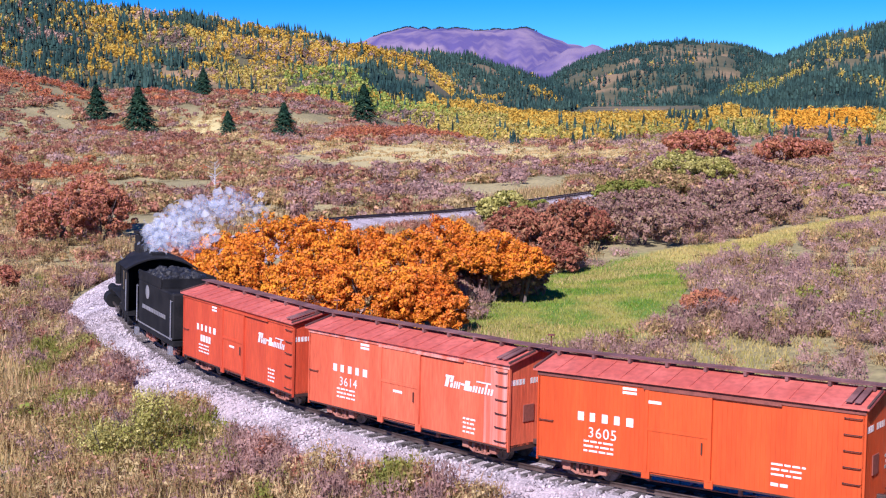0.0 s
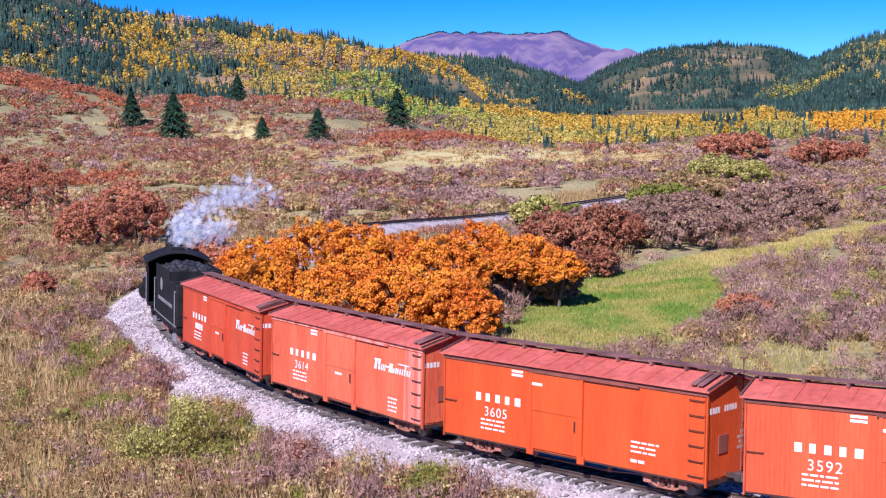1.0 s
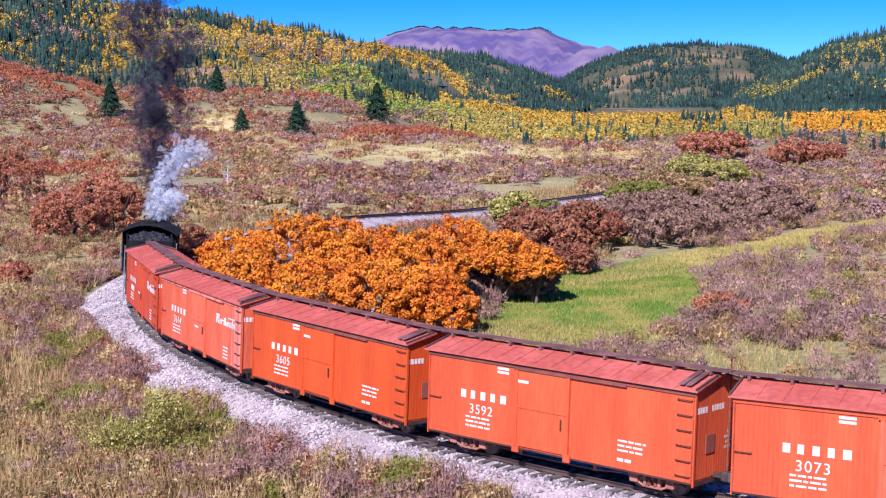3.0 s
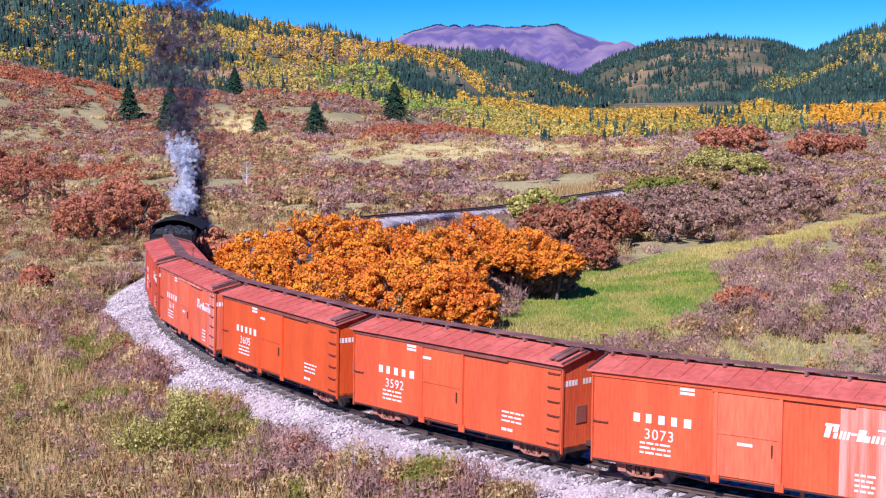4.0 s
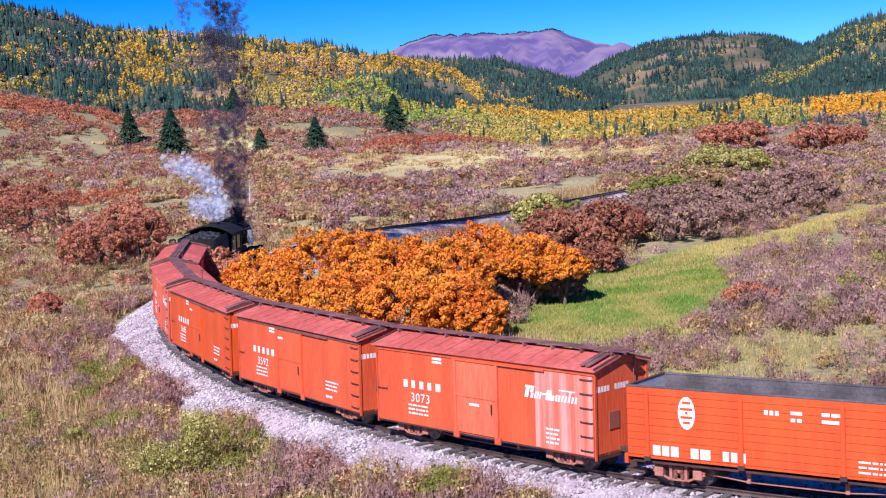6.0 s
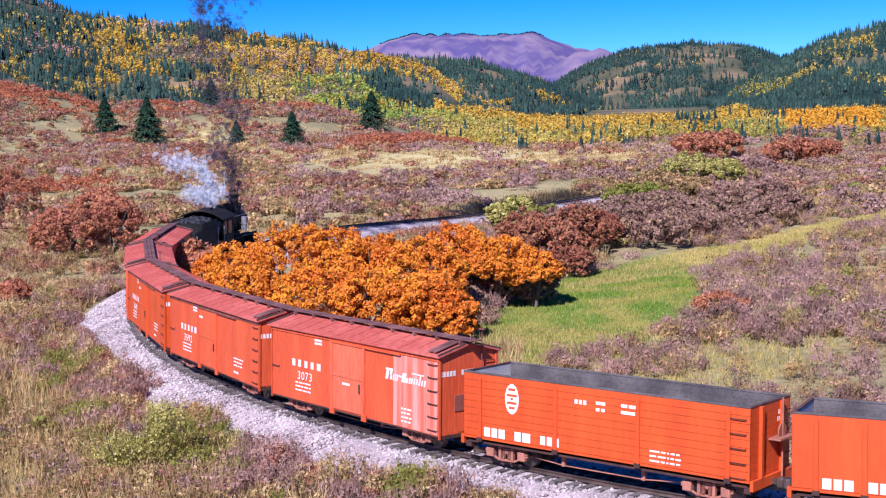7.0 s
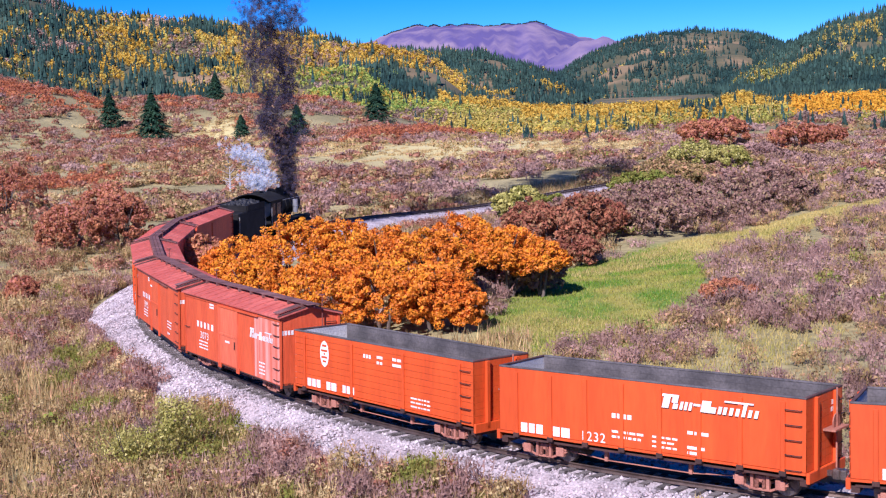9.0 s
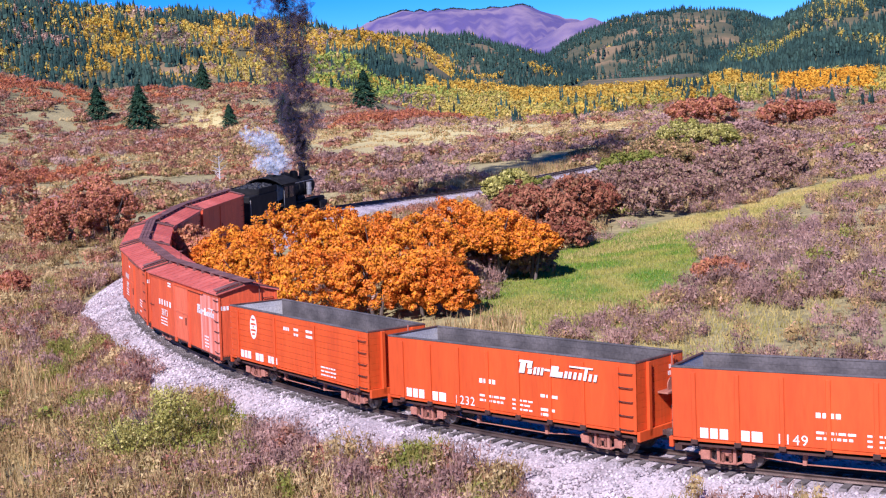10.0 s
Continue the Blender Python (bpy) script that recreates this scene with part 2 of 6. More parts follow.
def ground_z(x, y):
    x, y = np.atleast_1d(np.asarray(x, float)), np.atleast_1d(np.asarray(y, float))
    r, az = np.hypot(x, y), np.degrees(np.arctan2(x, y))
    z = -0.9 + 0.25 * waves(x, y, 25, 3) + np.clip((r - 150) / 300, 0, 1) * 0.45 * waves(x, y, 90, 4)
    # the land falls away to a valley before the hills
    brink = np.interp(az, [-8, -4, 0, 4, 9, 12, 20, 40, 60], [9000, 480, 330, 275, 255, 215, 190, 190, 9000])
    u = np.clip((r - brink) / 170, 0, 1)
    z = z - 17 * u * u * (3 - 2 * u)
    d, tz = track_near(x, y)
    w = np.clip((d - 5.5) / 8, 0, 1)
    z = (tz - 1.15) * (1 - w) + z * w
    # the bank on which the camera stands
    bank = 9.0 - 0.36 * r
    bank = np.where(r > 25, -9, bank)
    z = np.maximum(z, np.where(bank > -2, bank, -9))
    for n in RIDGES:
        q = ridge_z(n, r, az)
        rough = np.clip((r - 300) / 900, 0, 1) * (5 * waves(x, y, 160, 5) + 2.5 * waves(x, y, 60, 6)) + np.clip((r - 3000) / 400, 0, 1) * 0.8 * waves(x, y, 420, 7)
        if n == "butte":
            # gullies down the slopes under the flat top
            u = np.clip((r - 3150) / 950, 0, 1)
            rough = rough - 4 * u * (1 - u) * (22 * np.abs(np.sin(az * 5.1 + 0.9 * np.sin(az * 2.3))) + 12 * np.abs(np.sin(az * 11.3 + r / 400)))
        z = np.where(q > z, np.maximum(z, q + np.clip((q - z) / 8, 0, 1) * rough), z)
    return z


# clearings of bleached grass: centre, half axes, turn
PALE, TAN = (0.62, 0.53, 0.23), (0.38, 0.33, 0.15)
OPEN = [(10, 258, 27, 46, -6, PALE), (30, 232, 14, 26, -8, PALE), (-22, 290, 12, 36, 3, PALE), (-47, 345, 10, 50, 8, PALE), (-62, 400, 8, 35, 9, PALE),
        (24, 172, 4, 9, -8, TAN), (-95, 345, 20, 40, 15, TAN), (-62, 262, 12, 30, 13, TAN)]


def land_mat():
    m = mat("dry_grassland", (0.29, 0.25, 0.11), (0.44, 0.37, 0.17), 0.05, 0.95, bump=0.8, fine=40, coords="World", grime=0.4)
    n, l = m.node_tree.nodes, m.node_tree.links
    b = n["Principled BSDF"]
    src = b.inputs["Base Color"].links[0].from_socket
    geo = n.new("ShaderNodeNewGeometry")

    def blend(col, other, fac):
        x = n.new("ShaderNodeMix")
        x.data_type = "RGBA"
        l.new(fac, x.inputs[0])
        l.new(col, x.inputs[6])
        if isinstance(other, tuple):
            x.inputs[7].default_value = (*other, 1)
        else:
            l.new(other, x.inputs[7])
        return x.outputs[2]

    def spot(cx, cy, rx, ry, turn, soft=0.5, wob=0.5):
        """1 inside an uneven ellipse of the ground."""
        mp, no, ad = n.new("ShaderNodeMapping"), n.new("ShaderNodeTexNoise"), n.new("ShaderNodeVectorMath")
        no.inputs["Scale"].default_value, no.inputs["Detail"].default_value = 0.18, 6
        l.new(geo.outputs["Position"], no.inputs["Vector"])
        mp.vector_type = "TEXTURE"
        mp.inputs["Location"].default_value = (cx, cy, 0)
        mp.inputs["Rotation"].default_value = (0, 0, radians(turn))
        mp.inputs["Scale"].default_value = (rx, ry, 1e4)
        l.new(geo.outputs["Position"], mp.inputs["Vector"])
        ad.operation = "LENGTH"
        l.new(mp.outputs[0], ad.inputs[0])
        s = n.new("ShaderNodeMath")
        s.operation = "MULTIPLY_ADD"
        l.new(no.outputs["Fac"], s.inputs[0])
        s.inputs[1].default_value = wob
        l.new(ad.outputs["Value"], s.inputs[2])
        q = n.new("ShaderNodeMapRange")
        q.inputs["From Min"].default_value, q.inputs["From Max"].default_value = 1 + wob * 0.5 + soft / 2, 1 + wob * 0.5 - soft / 2
        l.new(s.outputs[0], q.inputs["Value"])
        return q.outputs[0]

    c = src
    n4 = n.new("ShaderNodeTexNoise")
    n4.inputs["Scale"].default_value, n4.inputs["Detail"].default_value = 0.35, 5
    l.new(geo.outputs["Position"], n4.inputs["Vector"])
    rr = n.new("ShaderNodeValToRGB")
    rr.color_ramp.elements[0].position, rr.color_ramp.elements[1].position = 0.42, 0.6
    rr.color_ramp.elements[0].color, rr.color_ramp.elements[1].color = (0.10, 0.21, 0.02, 1), (0.32, 0.29, 0.07, 1)
    l.new(n4.outputs["Fac"], rr.inputs[0])
    c = blend(c, (0.50, 0.45, 0.11), spot(26.0, 101.6, 27, 2.2, 49.5))
    for q in OPEN:
        c = blend(c, q[5], spot(*q[:5], wob=0.9, soft=0.8))
    c = blend(c, rr.outputs[0], spot(9.8, 75, 4.6, 17, -20, soft=0.35))
    # far hills: forest floor, then the flat-topped mountain's bare rock tinted with haze
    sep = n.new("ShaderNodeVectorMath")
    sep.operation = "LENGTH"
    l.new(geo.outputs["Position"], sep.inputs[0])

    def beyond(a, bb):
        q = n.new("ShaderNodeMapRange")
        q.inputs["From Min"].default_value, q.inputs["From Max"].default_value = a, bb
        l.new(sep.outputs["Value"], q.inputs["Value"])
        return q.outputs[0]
    n5 = n.new("ShaderNodeTexNoise")
    n5.inputs["Scale"].default_value, n5.inputs["Detail"].default_value = 0.012, 7
    l.new(geo.outputs["Position"], n5.inputs["Vector"])
    hill = n.new("ShaderNodeValToRGB")
    e = hill.color_ramp.elements
    e[0].position, e[1].position = 0.35, 0.7
    e[0].color, e[1].color = (0.06, 0.07, 0.035, 1), (0.36, 0.23, 0.12, 1)
    k = e.new(0.52)
    k.color = (0.13, 0.115, 0.055, 1)
    l.new(n5.outputs["Fac"], hill.inputs[0])
    c = blend(c, hill.outputs[0], beyond(430, 560))
    # purple-blue of the hazy distance is put into the rock's colour
    hazy_rock = n.new("ShaderNodeValToRGB")
    e = hazy_rock.color_ramp.elements
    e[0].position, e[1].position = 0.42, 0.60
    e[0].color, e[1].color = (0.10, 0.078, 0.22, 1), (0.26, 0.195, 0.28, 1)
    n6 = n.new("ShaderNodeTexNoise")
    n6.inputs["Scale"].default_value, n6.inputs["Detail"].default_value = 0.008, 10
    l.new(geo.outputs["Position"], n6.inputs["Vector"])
    l.new(n6.outputs["Fac"], hazy_rock.inputs[0])
    c = blend(c, hazy_rock.outputs[0], beyond(2320, 2420))
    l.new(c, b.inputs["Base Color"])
    return m


def build_land():
    az = np.concatenate([np.arange(-28, 28.01, 0.25), np.arange(32, 329, 4.0)])
    rr = np.concatenate([[0.01], 3 * 1.034 ** np.arange(0, 222)])
    rr = rr[rr < 4900]
    A, R = np.meshgrid(np.radians(az), rr)
    X, Y = R * np.sin(A) + 0.3 * (R < 2.5), R * np.cos(A) - 0.5 * (R < 2.5)
    Z = ground_z(X.ravel(), Y.ravel())
    n, k = len(rr), len(az)
    i, j = np.meshgrid(np.arange(n - 1), np.arange(k), indexing="ij")
    j2 = (j + 1) % k
    f = np.stack([i * k + j, (i + 1) * k + j, (i + 1) * k + j2, i * k + j2], -1).reshape(-1, 4)[:, ::-1]
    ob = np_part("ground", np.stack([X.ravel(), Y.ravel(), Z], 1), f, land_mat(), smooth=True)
    tagged(ob, "rolling dry grassland rising to forested autumn hills", "ground", kind="structure")


build_land()


# ---- roadbed, rails and ties ----
def strip(s0, s1, step, profile):
    """A ribbon along the track: profile is a list of (offset to the left, height)."""
    ss = np.arange(s0, s1 + step / 2, step)
    v = []
    for s in ss:
        x, y, z, h = on_track(s)
        for o, dz in profile:
            v.append((x - math.sin(h) * o, y + math.cos(h) * o, z + dz))
    k = len(profile)
    f = [(i * k + j, i * k + j + 1, (i + 1) * k + j + 1, (i + 1) * k + j) for i in range(len(ss) - 1) for j in range(k - 1)]
    return v, f


def build_track():
    track = tagged(thing("railway_track"), "narrow-gauge railway track of rusty rails on grey ballast", "railway track", kind="structure")
    v, f = strip(-128, 148, 0.5, [(4.4, -1.35), (3.5, -0.85), (2.4, -0.45), (1.5, -0.16), (0, -0.175), (-1.5, -0.25), (-2.6, -0.5), (-4.6, -1.35)])
    rng = np.random.RandomState(5)
    v = np.array(v)
    v[:, 2] += rng.uniform(-0.04, 0.04, len(v))
    v[:, :2] += rng.uniform(-0.12, 0.12, (len(v), 2))
    np_part("roadbed", v, [q[::-1] for q in f], M_BALLAST, track, "pale pinkish-grey gravel roadbed", smooth=False)
    for o in (0.457, -0.457):
        lift = o * math.tan(radians(BANK))
        sec = [(o - 0.055, -0.13), (o - 0.055, -0.115), (o - 0.012, -0.10), (o - 0.012, -0.04), (o - 0.03, -0.03), (o - 0.03, 0), (o + 0.03, 0), (o + 0.03, -0.03), (o + 0.012, -0.04), (o + 0.012, -0.10), (o + 0.055, -0.115), (o + 0.055, -0.13)]
        v, f = strip(-128, 148, 1.0, [(a, b + lift) for a, b in sec])
        np_part("rail", v, f, M_RAIL, track)
    bm = boxes(bmesh.new(), (-0.1, 0.1, -1.05, 1.05, -0.30, -0.135), bevel=0.012)
    tie0 = part("tie", bm, M_TIE, track)
    first = True
    r = random.Random(4)
    for i in range(300):
        s = -52 + i * 0.5 + r.uniform(-0.05, 0.05)
        x, y, z, h = on_track(s)
        o = tie0 if first else new("tie", tie0.data)
        first = False
        o.parent = track
        o.matrix_world = pose(x, y, z, 0, 0, math.degrees(h) + r.uniform(-3, 3)) @ pose(0, 0, 0, BANK + r.uniform(-0.8, 0.8)) @ pose(0, r.uniform(-0.06, 0.06), r.uniform(-0.01, 0.005))
    # loose stones
    n = 38000
    s = rng.uniform(-62, 30, n)
    far = rng.uniform(0, 1, n) < 0.22
    s[far] = rng.uniform(30, 125, far.sum())
    off = np.where(rng.uniform(0, 1, n) < 0.8, rng.uniform(0.9, 4.2, n), rng.uniform(-3.5, 0.9, n))
    x, y, z, h = (np.interp(s, TS, q) for q in (TX, TY, TZ, TH))
    prof = sorted([(4.4, -1.35), (3.5, -0.85), (2.4, -0.45), (1.5, -0.16), (0, -0.175), (-1.5, -0.25), (-2.6, -0.5), (-4.6, -1.35)])
    zz = z + np.interp(off, [p[0] for p in prof], [p[1] for p in prof])
    c = np.stack([x - np.sin(h) * off, y + np.cos(h) * off, zz + 0.015], 1)
    size = rng.uniform(0.03, 0.09, n) * np.where(off > 3.6, 1.25, 1)
    octa = np.array([(1, 0, 0), (0, 1, 0), (-1, 0, 0), (0, -1, 0), (0, 0, 0.8), (0, 0, -0.6)])
    tri = np.array([(0, 1, 4), (1, 2, 4), (2, 3, 4), (3, 0, 4), (1, 0, 5), (2, 1, 5), (3, 2, 5), (0, 3, 5)])
    ang = rng.uniform(0, 6.28, n)
    ca, sa = np.cos(ang)[:, None], np.sin(ang)[:, None]
    sh = octa[None] * rng.uniform(0.6, 1.3, (n, 6, 1)) * size[:, None, None]
    vx, vy = sh[:, :, 0] * ca - sh[:, :, 1] * sa, sh[:, :, 0] * sa + sh[:, :, 1] * ca
    v = (np.stack([vx, vy, sh[:, :, 2]], 2) + c[:, None]).reshape(-1, 3)
    f = (tri[None] + (np.arange(n) * 6)[:, None, None]).reshape(-1, 3)
    tagged(np_part("gravel", v, f, M_STONE, track, "loose pale pinkish-grey ballast stones"), kind="stuff")


build_track()


# ---- the train ----
DRIVEN = []   # (thing, offset along the track behind the front of the first car, half wheelbase)
WHEELS = []   # (wheelset, local x, z, radius)


def boards(bm, x0, x1, z0, z1, y, out, w, vertical=True, depth=0.005):
    """A planked panel in the plane y, its face towards out (+1 or -1)."""
    u0, u1, v0, v1 = (x0, x1, z0, z1) if vertical else (z0, z1, x0, x1)
    n = max(1, round((u1 - u0) / w))
    prof = []
    for i in range(n):
        a, b = u0 + (u1 - u0) * i / n, u0 + (u1 - u0) * (i + 1) / n
        prof += [(a, y - out * depth), (a + 0.005, y), (b - 0.005, y)]
    prof += [(u1, y - out * depth), (u1, y - out * 0.05), (u0, y - out * 0.05)]
    rows = [[bm.verts.new((u, d, v) if vertical else (v, d, u)) for u, d in prof] for v in (v0, v1)]
    k = len(prof)
    for i in range(k):
        bm.faces.new((rows[0][i], rows[0][(i + 1) % k], rows[1][(i + 1) % k], rows[1][i]))
    bmesh.ops.recalc_face_normals(bm, faces=bm.faces[:])
    return bm


def turned(bm, m):
    bmesh.ops.transform(bm, matrix=m, verts=bm.verts[:])
    return bm


def marks(parent, name, x, z, y, rows, h, gap, material=None, bar=0.16, label="white lettering", side=1):
    """Rows of small plain bars: each row is a list of widths."""
    bm = bmesh.new()
    for i, ws in enumerate(rows):
        cx = x
        for w in ws:
            a, b = sorted((cx, cx - side * w))
            y0, y1 = sorted((y, y + side * 0.004))
            boxes(bm, (a, b, y0, y1, z - i * gap - h, z - i * gap))
            cx -= side * (w + max(bar * h * 2, 0.045))
    return part(name, bm, material or M_WHITE, parent, label)


def number(parent, text, x, z, y, size, side=1):
    """Readable digits, flat on the car's side."""
    cu = bpy.data.curves.new("number", "FONT")
    cu.body, cu.size, cu.extrude, cu.space_character = text, size, 0.003, 1.15
    tmp = new("number", cu)
    dg = bpy.context.evaluated_depsgraph_get()
    me = bpy.data.meshes.new_from_object(tmp.evaluated_get(dg))
    bpy.data.objects.remove(tmp)
    me.materials.clear()
    me.materials.append(M_WHITE)
    ob = new("car_number", me)
    ob.parent = parent
    ob["label"] = "white painted car number"
    ob.matrix_local = pose(x, y + side * 0.004, z, 90, 0, 180 if side > 0 else 0)
    return ob


def letter_block(parent, name, x, z, y, w, h, label, shape=0):
    """A plain block of a letter's size."""
    k = (1.0, 0.85, 0.95, 0.9, 1.1)[shape]
    bm = boxes(bmesh.new(), (x - w * k, x, y, y + 0.004, z, z + h), bevel=0.0015)
    return part(name, bm, M_WHITE, parent, label)


def script_mark(parent, x, z, y, length, h):
    """The slanting name in white: plain slanted strokes with a long streak."""
    made = []

    def slant(a, b, z0, z1, k=0.25):
        bm = bmesh.new()
        lift = 0.0004 * len(made)
        q = [(x - a + (z0 - z) * -k, z0), (x - b + (z0 - z) * -k, z0), (x - b + (z1 - z) * -k, z1), (x - a + (z1 - z) * -k, z1)]
        f = [bm.verts.new((p, y + 0.005 + lift, c)) for p, c in q]
        bm.faces.new(f)
        g = [bm.verts.new((p, y + 0.001, c)) for p, c in q]
        bm.faces.new(g[::-1])
        for i in range(4):
            bm.faces.new((g[i], g[(i + 1) % 4], f[(i + 1) % 4], f[i]))
        bmesh.ops.recalc_face_normals(bm, faces=bm.faces[:])
        made.append(part("script_stroke" if made else "name_script", bm, M_WHITE, made[0] if made else parent, "" if made else "white slanting script lettering"))
    L = length
    slant(0.02 * L, 0.09 * L, z, z + h)
    slant(0.0 * L, 0.17 * L, z + h * 0.86, z + h * 1.05)
    slant(0.11 * L, 0.17 * L, z + h * 0.45, z + h)
    slant(0.13 * L, 0.18 * L, z, z + h * 0.4)
    for a in (0.20, 0.245, 0.29):
        slant(a * L, (a + 0.03) * L, z, z + h * 0.6)
    slant(0.33 * L, 0.40 * L, z + h * 0.38, z + h * 0.55)
    slant(0.41 * L, 0.50 * L, z, z + h * 0.85)
    slant(0.50 * L, 0.56 * L, z, z + h * 0.45)
    for a in (0.58, 0.63, 0.69, 0.75, 0.81, 0.87, 0.93):
        slant(a * L, (a + 0.035) * L, z, z + h * (1.0 if a == 0.81 else 0.55))
    slant(0.62 * L, 0.90 * L, z + h * 0.9, z + h * 1.02)
    return made[0]


def wheelset(parent, x, r, material=None):
    bm = bmesh.new()
    for y in (0.457, -0.457):
        s = 1 if y > 0 else -1
        rod(bm, (0, y - s * 0.06, 0), (0, y + s * 0.05, 0), r, 20)
        rod(bm, (0, y - s * 0.085, 0), (0, y - s * 0.06, 0), r + 0.025, 20)
        rod(bm, (0, y + s * 0.05, 0), (0, y + s * 0.09, 0), 0.09, 10)
        for k in range(5):
            a = k * 1.2566
            rod(bm, (math.cos(a) * 0.08, y + s * 0.052, math.sin(a) * 0.08), (math.cos(a) * r * 0.8, y + s * 0.052, math.sin(a) * r * 0.8), 0.02, 5)
    rod(bm, (0, -0.62, 0), (0, 0.62, 0), 0.055, 8)
    ob = part("wheelset", bm, material or M_STEEL, parent, "pair of worn steel wheels on an axle")
    ob.matrix_local = pose(x, 0, r)
    WHEELS.append((ob, x, r))
    return ob


def truck(car, x):
    """Arch-bar truck under a car."""
    base = part("truck", boxes(bmesh.new(), (x - 0.14, x + 0.14, -0.85, 0.85, 0.34, 0.52), (x - 0.16, x + 0.16, -0.62, 0.62, 0.24, 0.34), bevel=0.015), M_TRUCK, car, "rust-red arch-bar truck")
    for y in (0.84, -0.84):
        bm = bmesh.new()
        for zz in ((0.40, 0.62), (0.36, 0.16)):
            a, b = zz
            for s in (-1, 1):
                rod(bm, (x + s * 0.75, y, a), (x + s * 0.28, y, b), 0.035, 6)
            rod(bm, (x - 0.30, y, b), (x + 0.30, y, b), 0.04, 6)
        for s in (-1, 1):
            boxes(bm, (x + s * 0.56 - 0.13, x + s * 0.56 + 0.13, y - 0.09, y + 0.09, 0.22, 0.48), bevel=0.02)
            boxes(bm, (x + s * 0.22 - 0.04, x + s * 0.22 + 0.04, y - 0.05, y + 0.05, 0.16, 0.6))
            for k in (-0.1, 0.1):
                rod(bm, (x + k, y, 0.2), (x + k, y, 0.42), 0.06, 8)
        part("side_frame", bm, M_TRUCK, base)
    for s in (-1, 1):
        wheelset(base, x + s * 0.56, 0.33)
    return base


def couplers(car, half):
    for s in (-1, 1):
        bm = boxes(bmesh.new(), (min(s * (half - 0.3), s * (half + 0.36)), max(s * (half - 0.3), s * (half + 0.36)), -0.07, 0.07, 0.56, 0.70), bevel=0.01)
        boxes(bm, (min(s * (half + 0.24), s * (half + 0.44)), max(s * (half + 0.24), s * (half + 0.44)), -0.14, 0.12, 0.50, 0.76), bevel=0.03)
        part("coupler", bm, M_STEEL, car)


def rungs(car, pts, material, along="x", n=5, z0=0.85, dz=0.42, w=0.42):
    """Grab irons one above the other at a corner."""
    for i in range(n):
        z = z0 + dz * i
        x, y = pts
        bm = bmesh.new()
        if along == "x":
            s = 0.05 if y > 0 else -0.05
            rod(bm, (x - w / 2, y + s, z), (x + w / 2, y + s, z), 0.014, 6)
            for k in (-1, 1):
                rod(bm, (x + k * w / 2, y - s * 0.2, z), (x + k * w / 2, y + s, z), 0.014, 6)
        else:
            s = 0.05 if x > 0 else -0.05
            rod(bm, (x + s, y - w / 2, z), (x + s, y + w / 2, z), 0.014, 6)
            for k in (-1, 1):
                rod(bm, (x - s * 0.2, y + k * w / 2, z), (x + s, y + k * w / 2, z), 0.014, 6)
        part("grab_iron", bm, material, car)


def under_gear(car, half, width):
    bm = boxes(bmesh.new(), (-half + 0.05, half - 0.05, -0.35, -0.2, 0.42, 0.62), (-half + 0.05, half - 0.05, 0.2, 0.35, 0.42, 0.62), (-half, -half + 0.2, -width + 0.1, width - 0.1, 0.45, 0.62), (half - 0.2, half, -width + 0.1, width - 0.1, 0.45, 0.62))
    boxes(bm, (-half + 0.1, half - 0.1, -width + 0.08, width - 0.08, 0.60, 0.66))
    part("underframe", bm, M_UNDER, car, "dark underframe timbers")
    for y in (-0.75, 0.75):
        bm = bmesh.new()
        rod(bm, (-half + 0.6, y, 0.52), (-1.3, y, 0.28), 0.018, 6)
        rod(bm, (-1.3, y, 0.28), (1.3, y, 0.28), 0.018, 6)
        rod(bm, (1.3, y, 0.28), (half - 0.6, y, 0.52), 0.018, 6)
        for x in (-1.3, 1.3):
            boxes(bm, (x - 0.05, x + 0.05, y - 0.05, y + 0.05, 0.26, 0.6))
        part("truss_rod", bm, M_TRUCK, car)
    bm = bmesh.new()
    rod(bm, (-0.3, -0.5, 0.42), (0.6, -0.5, 0.42), 0.16, 12)
    part("brake_cylinder", bm, M_UNDER, car)


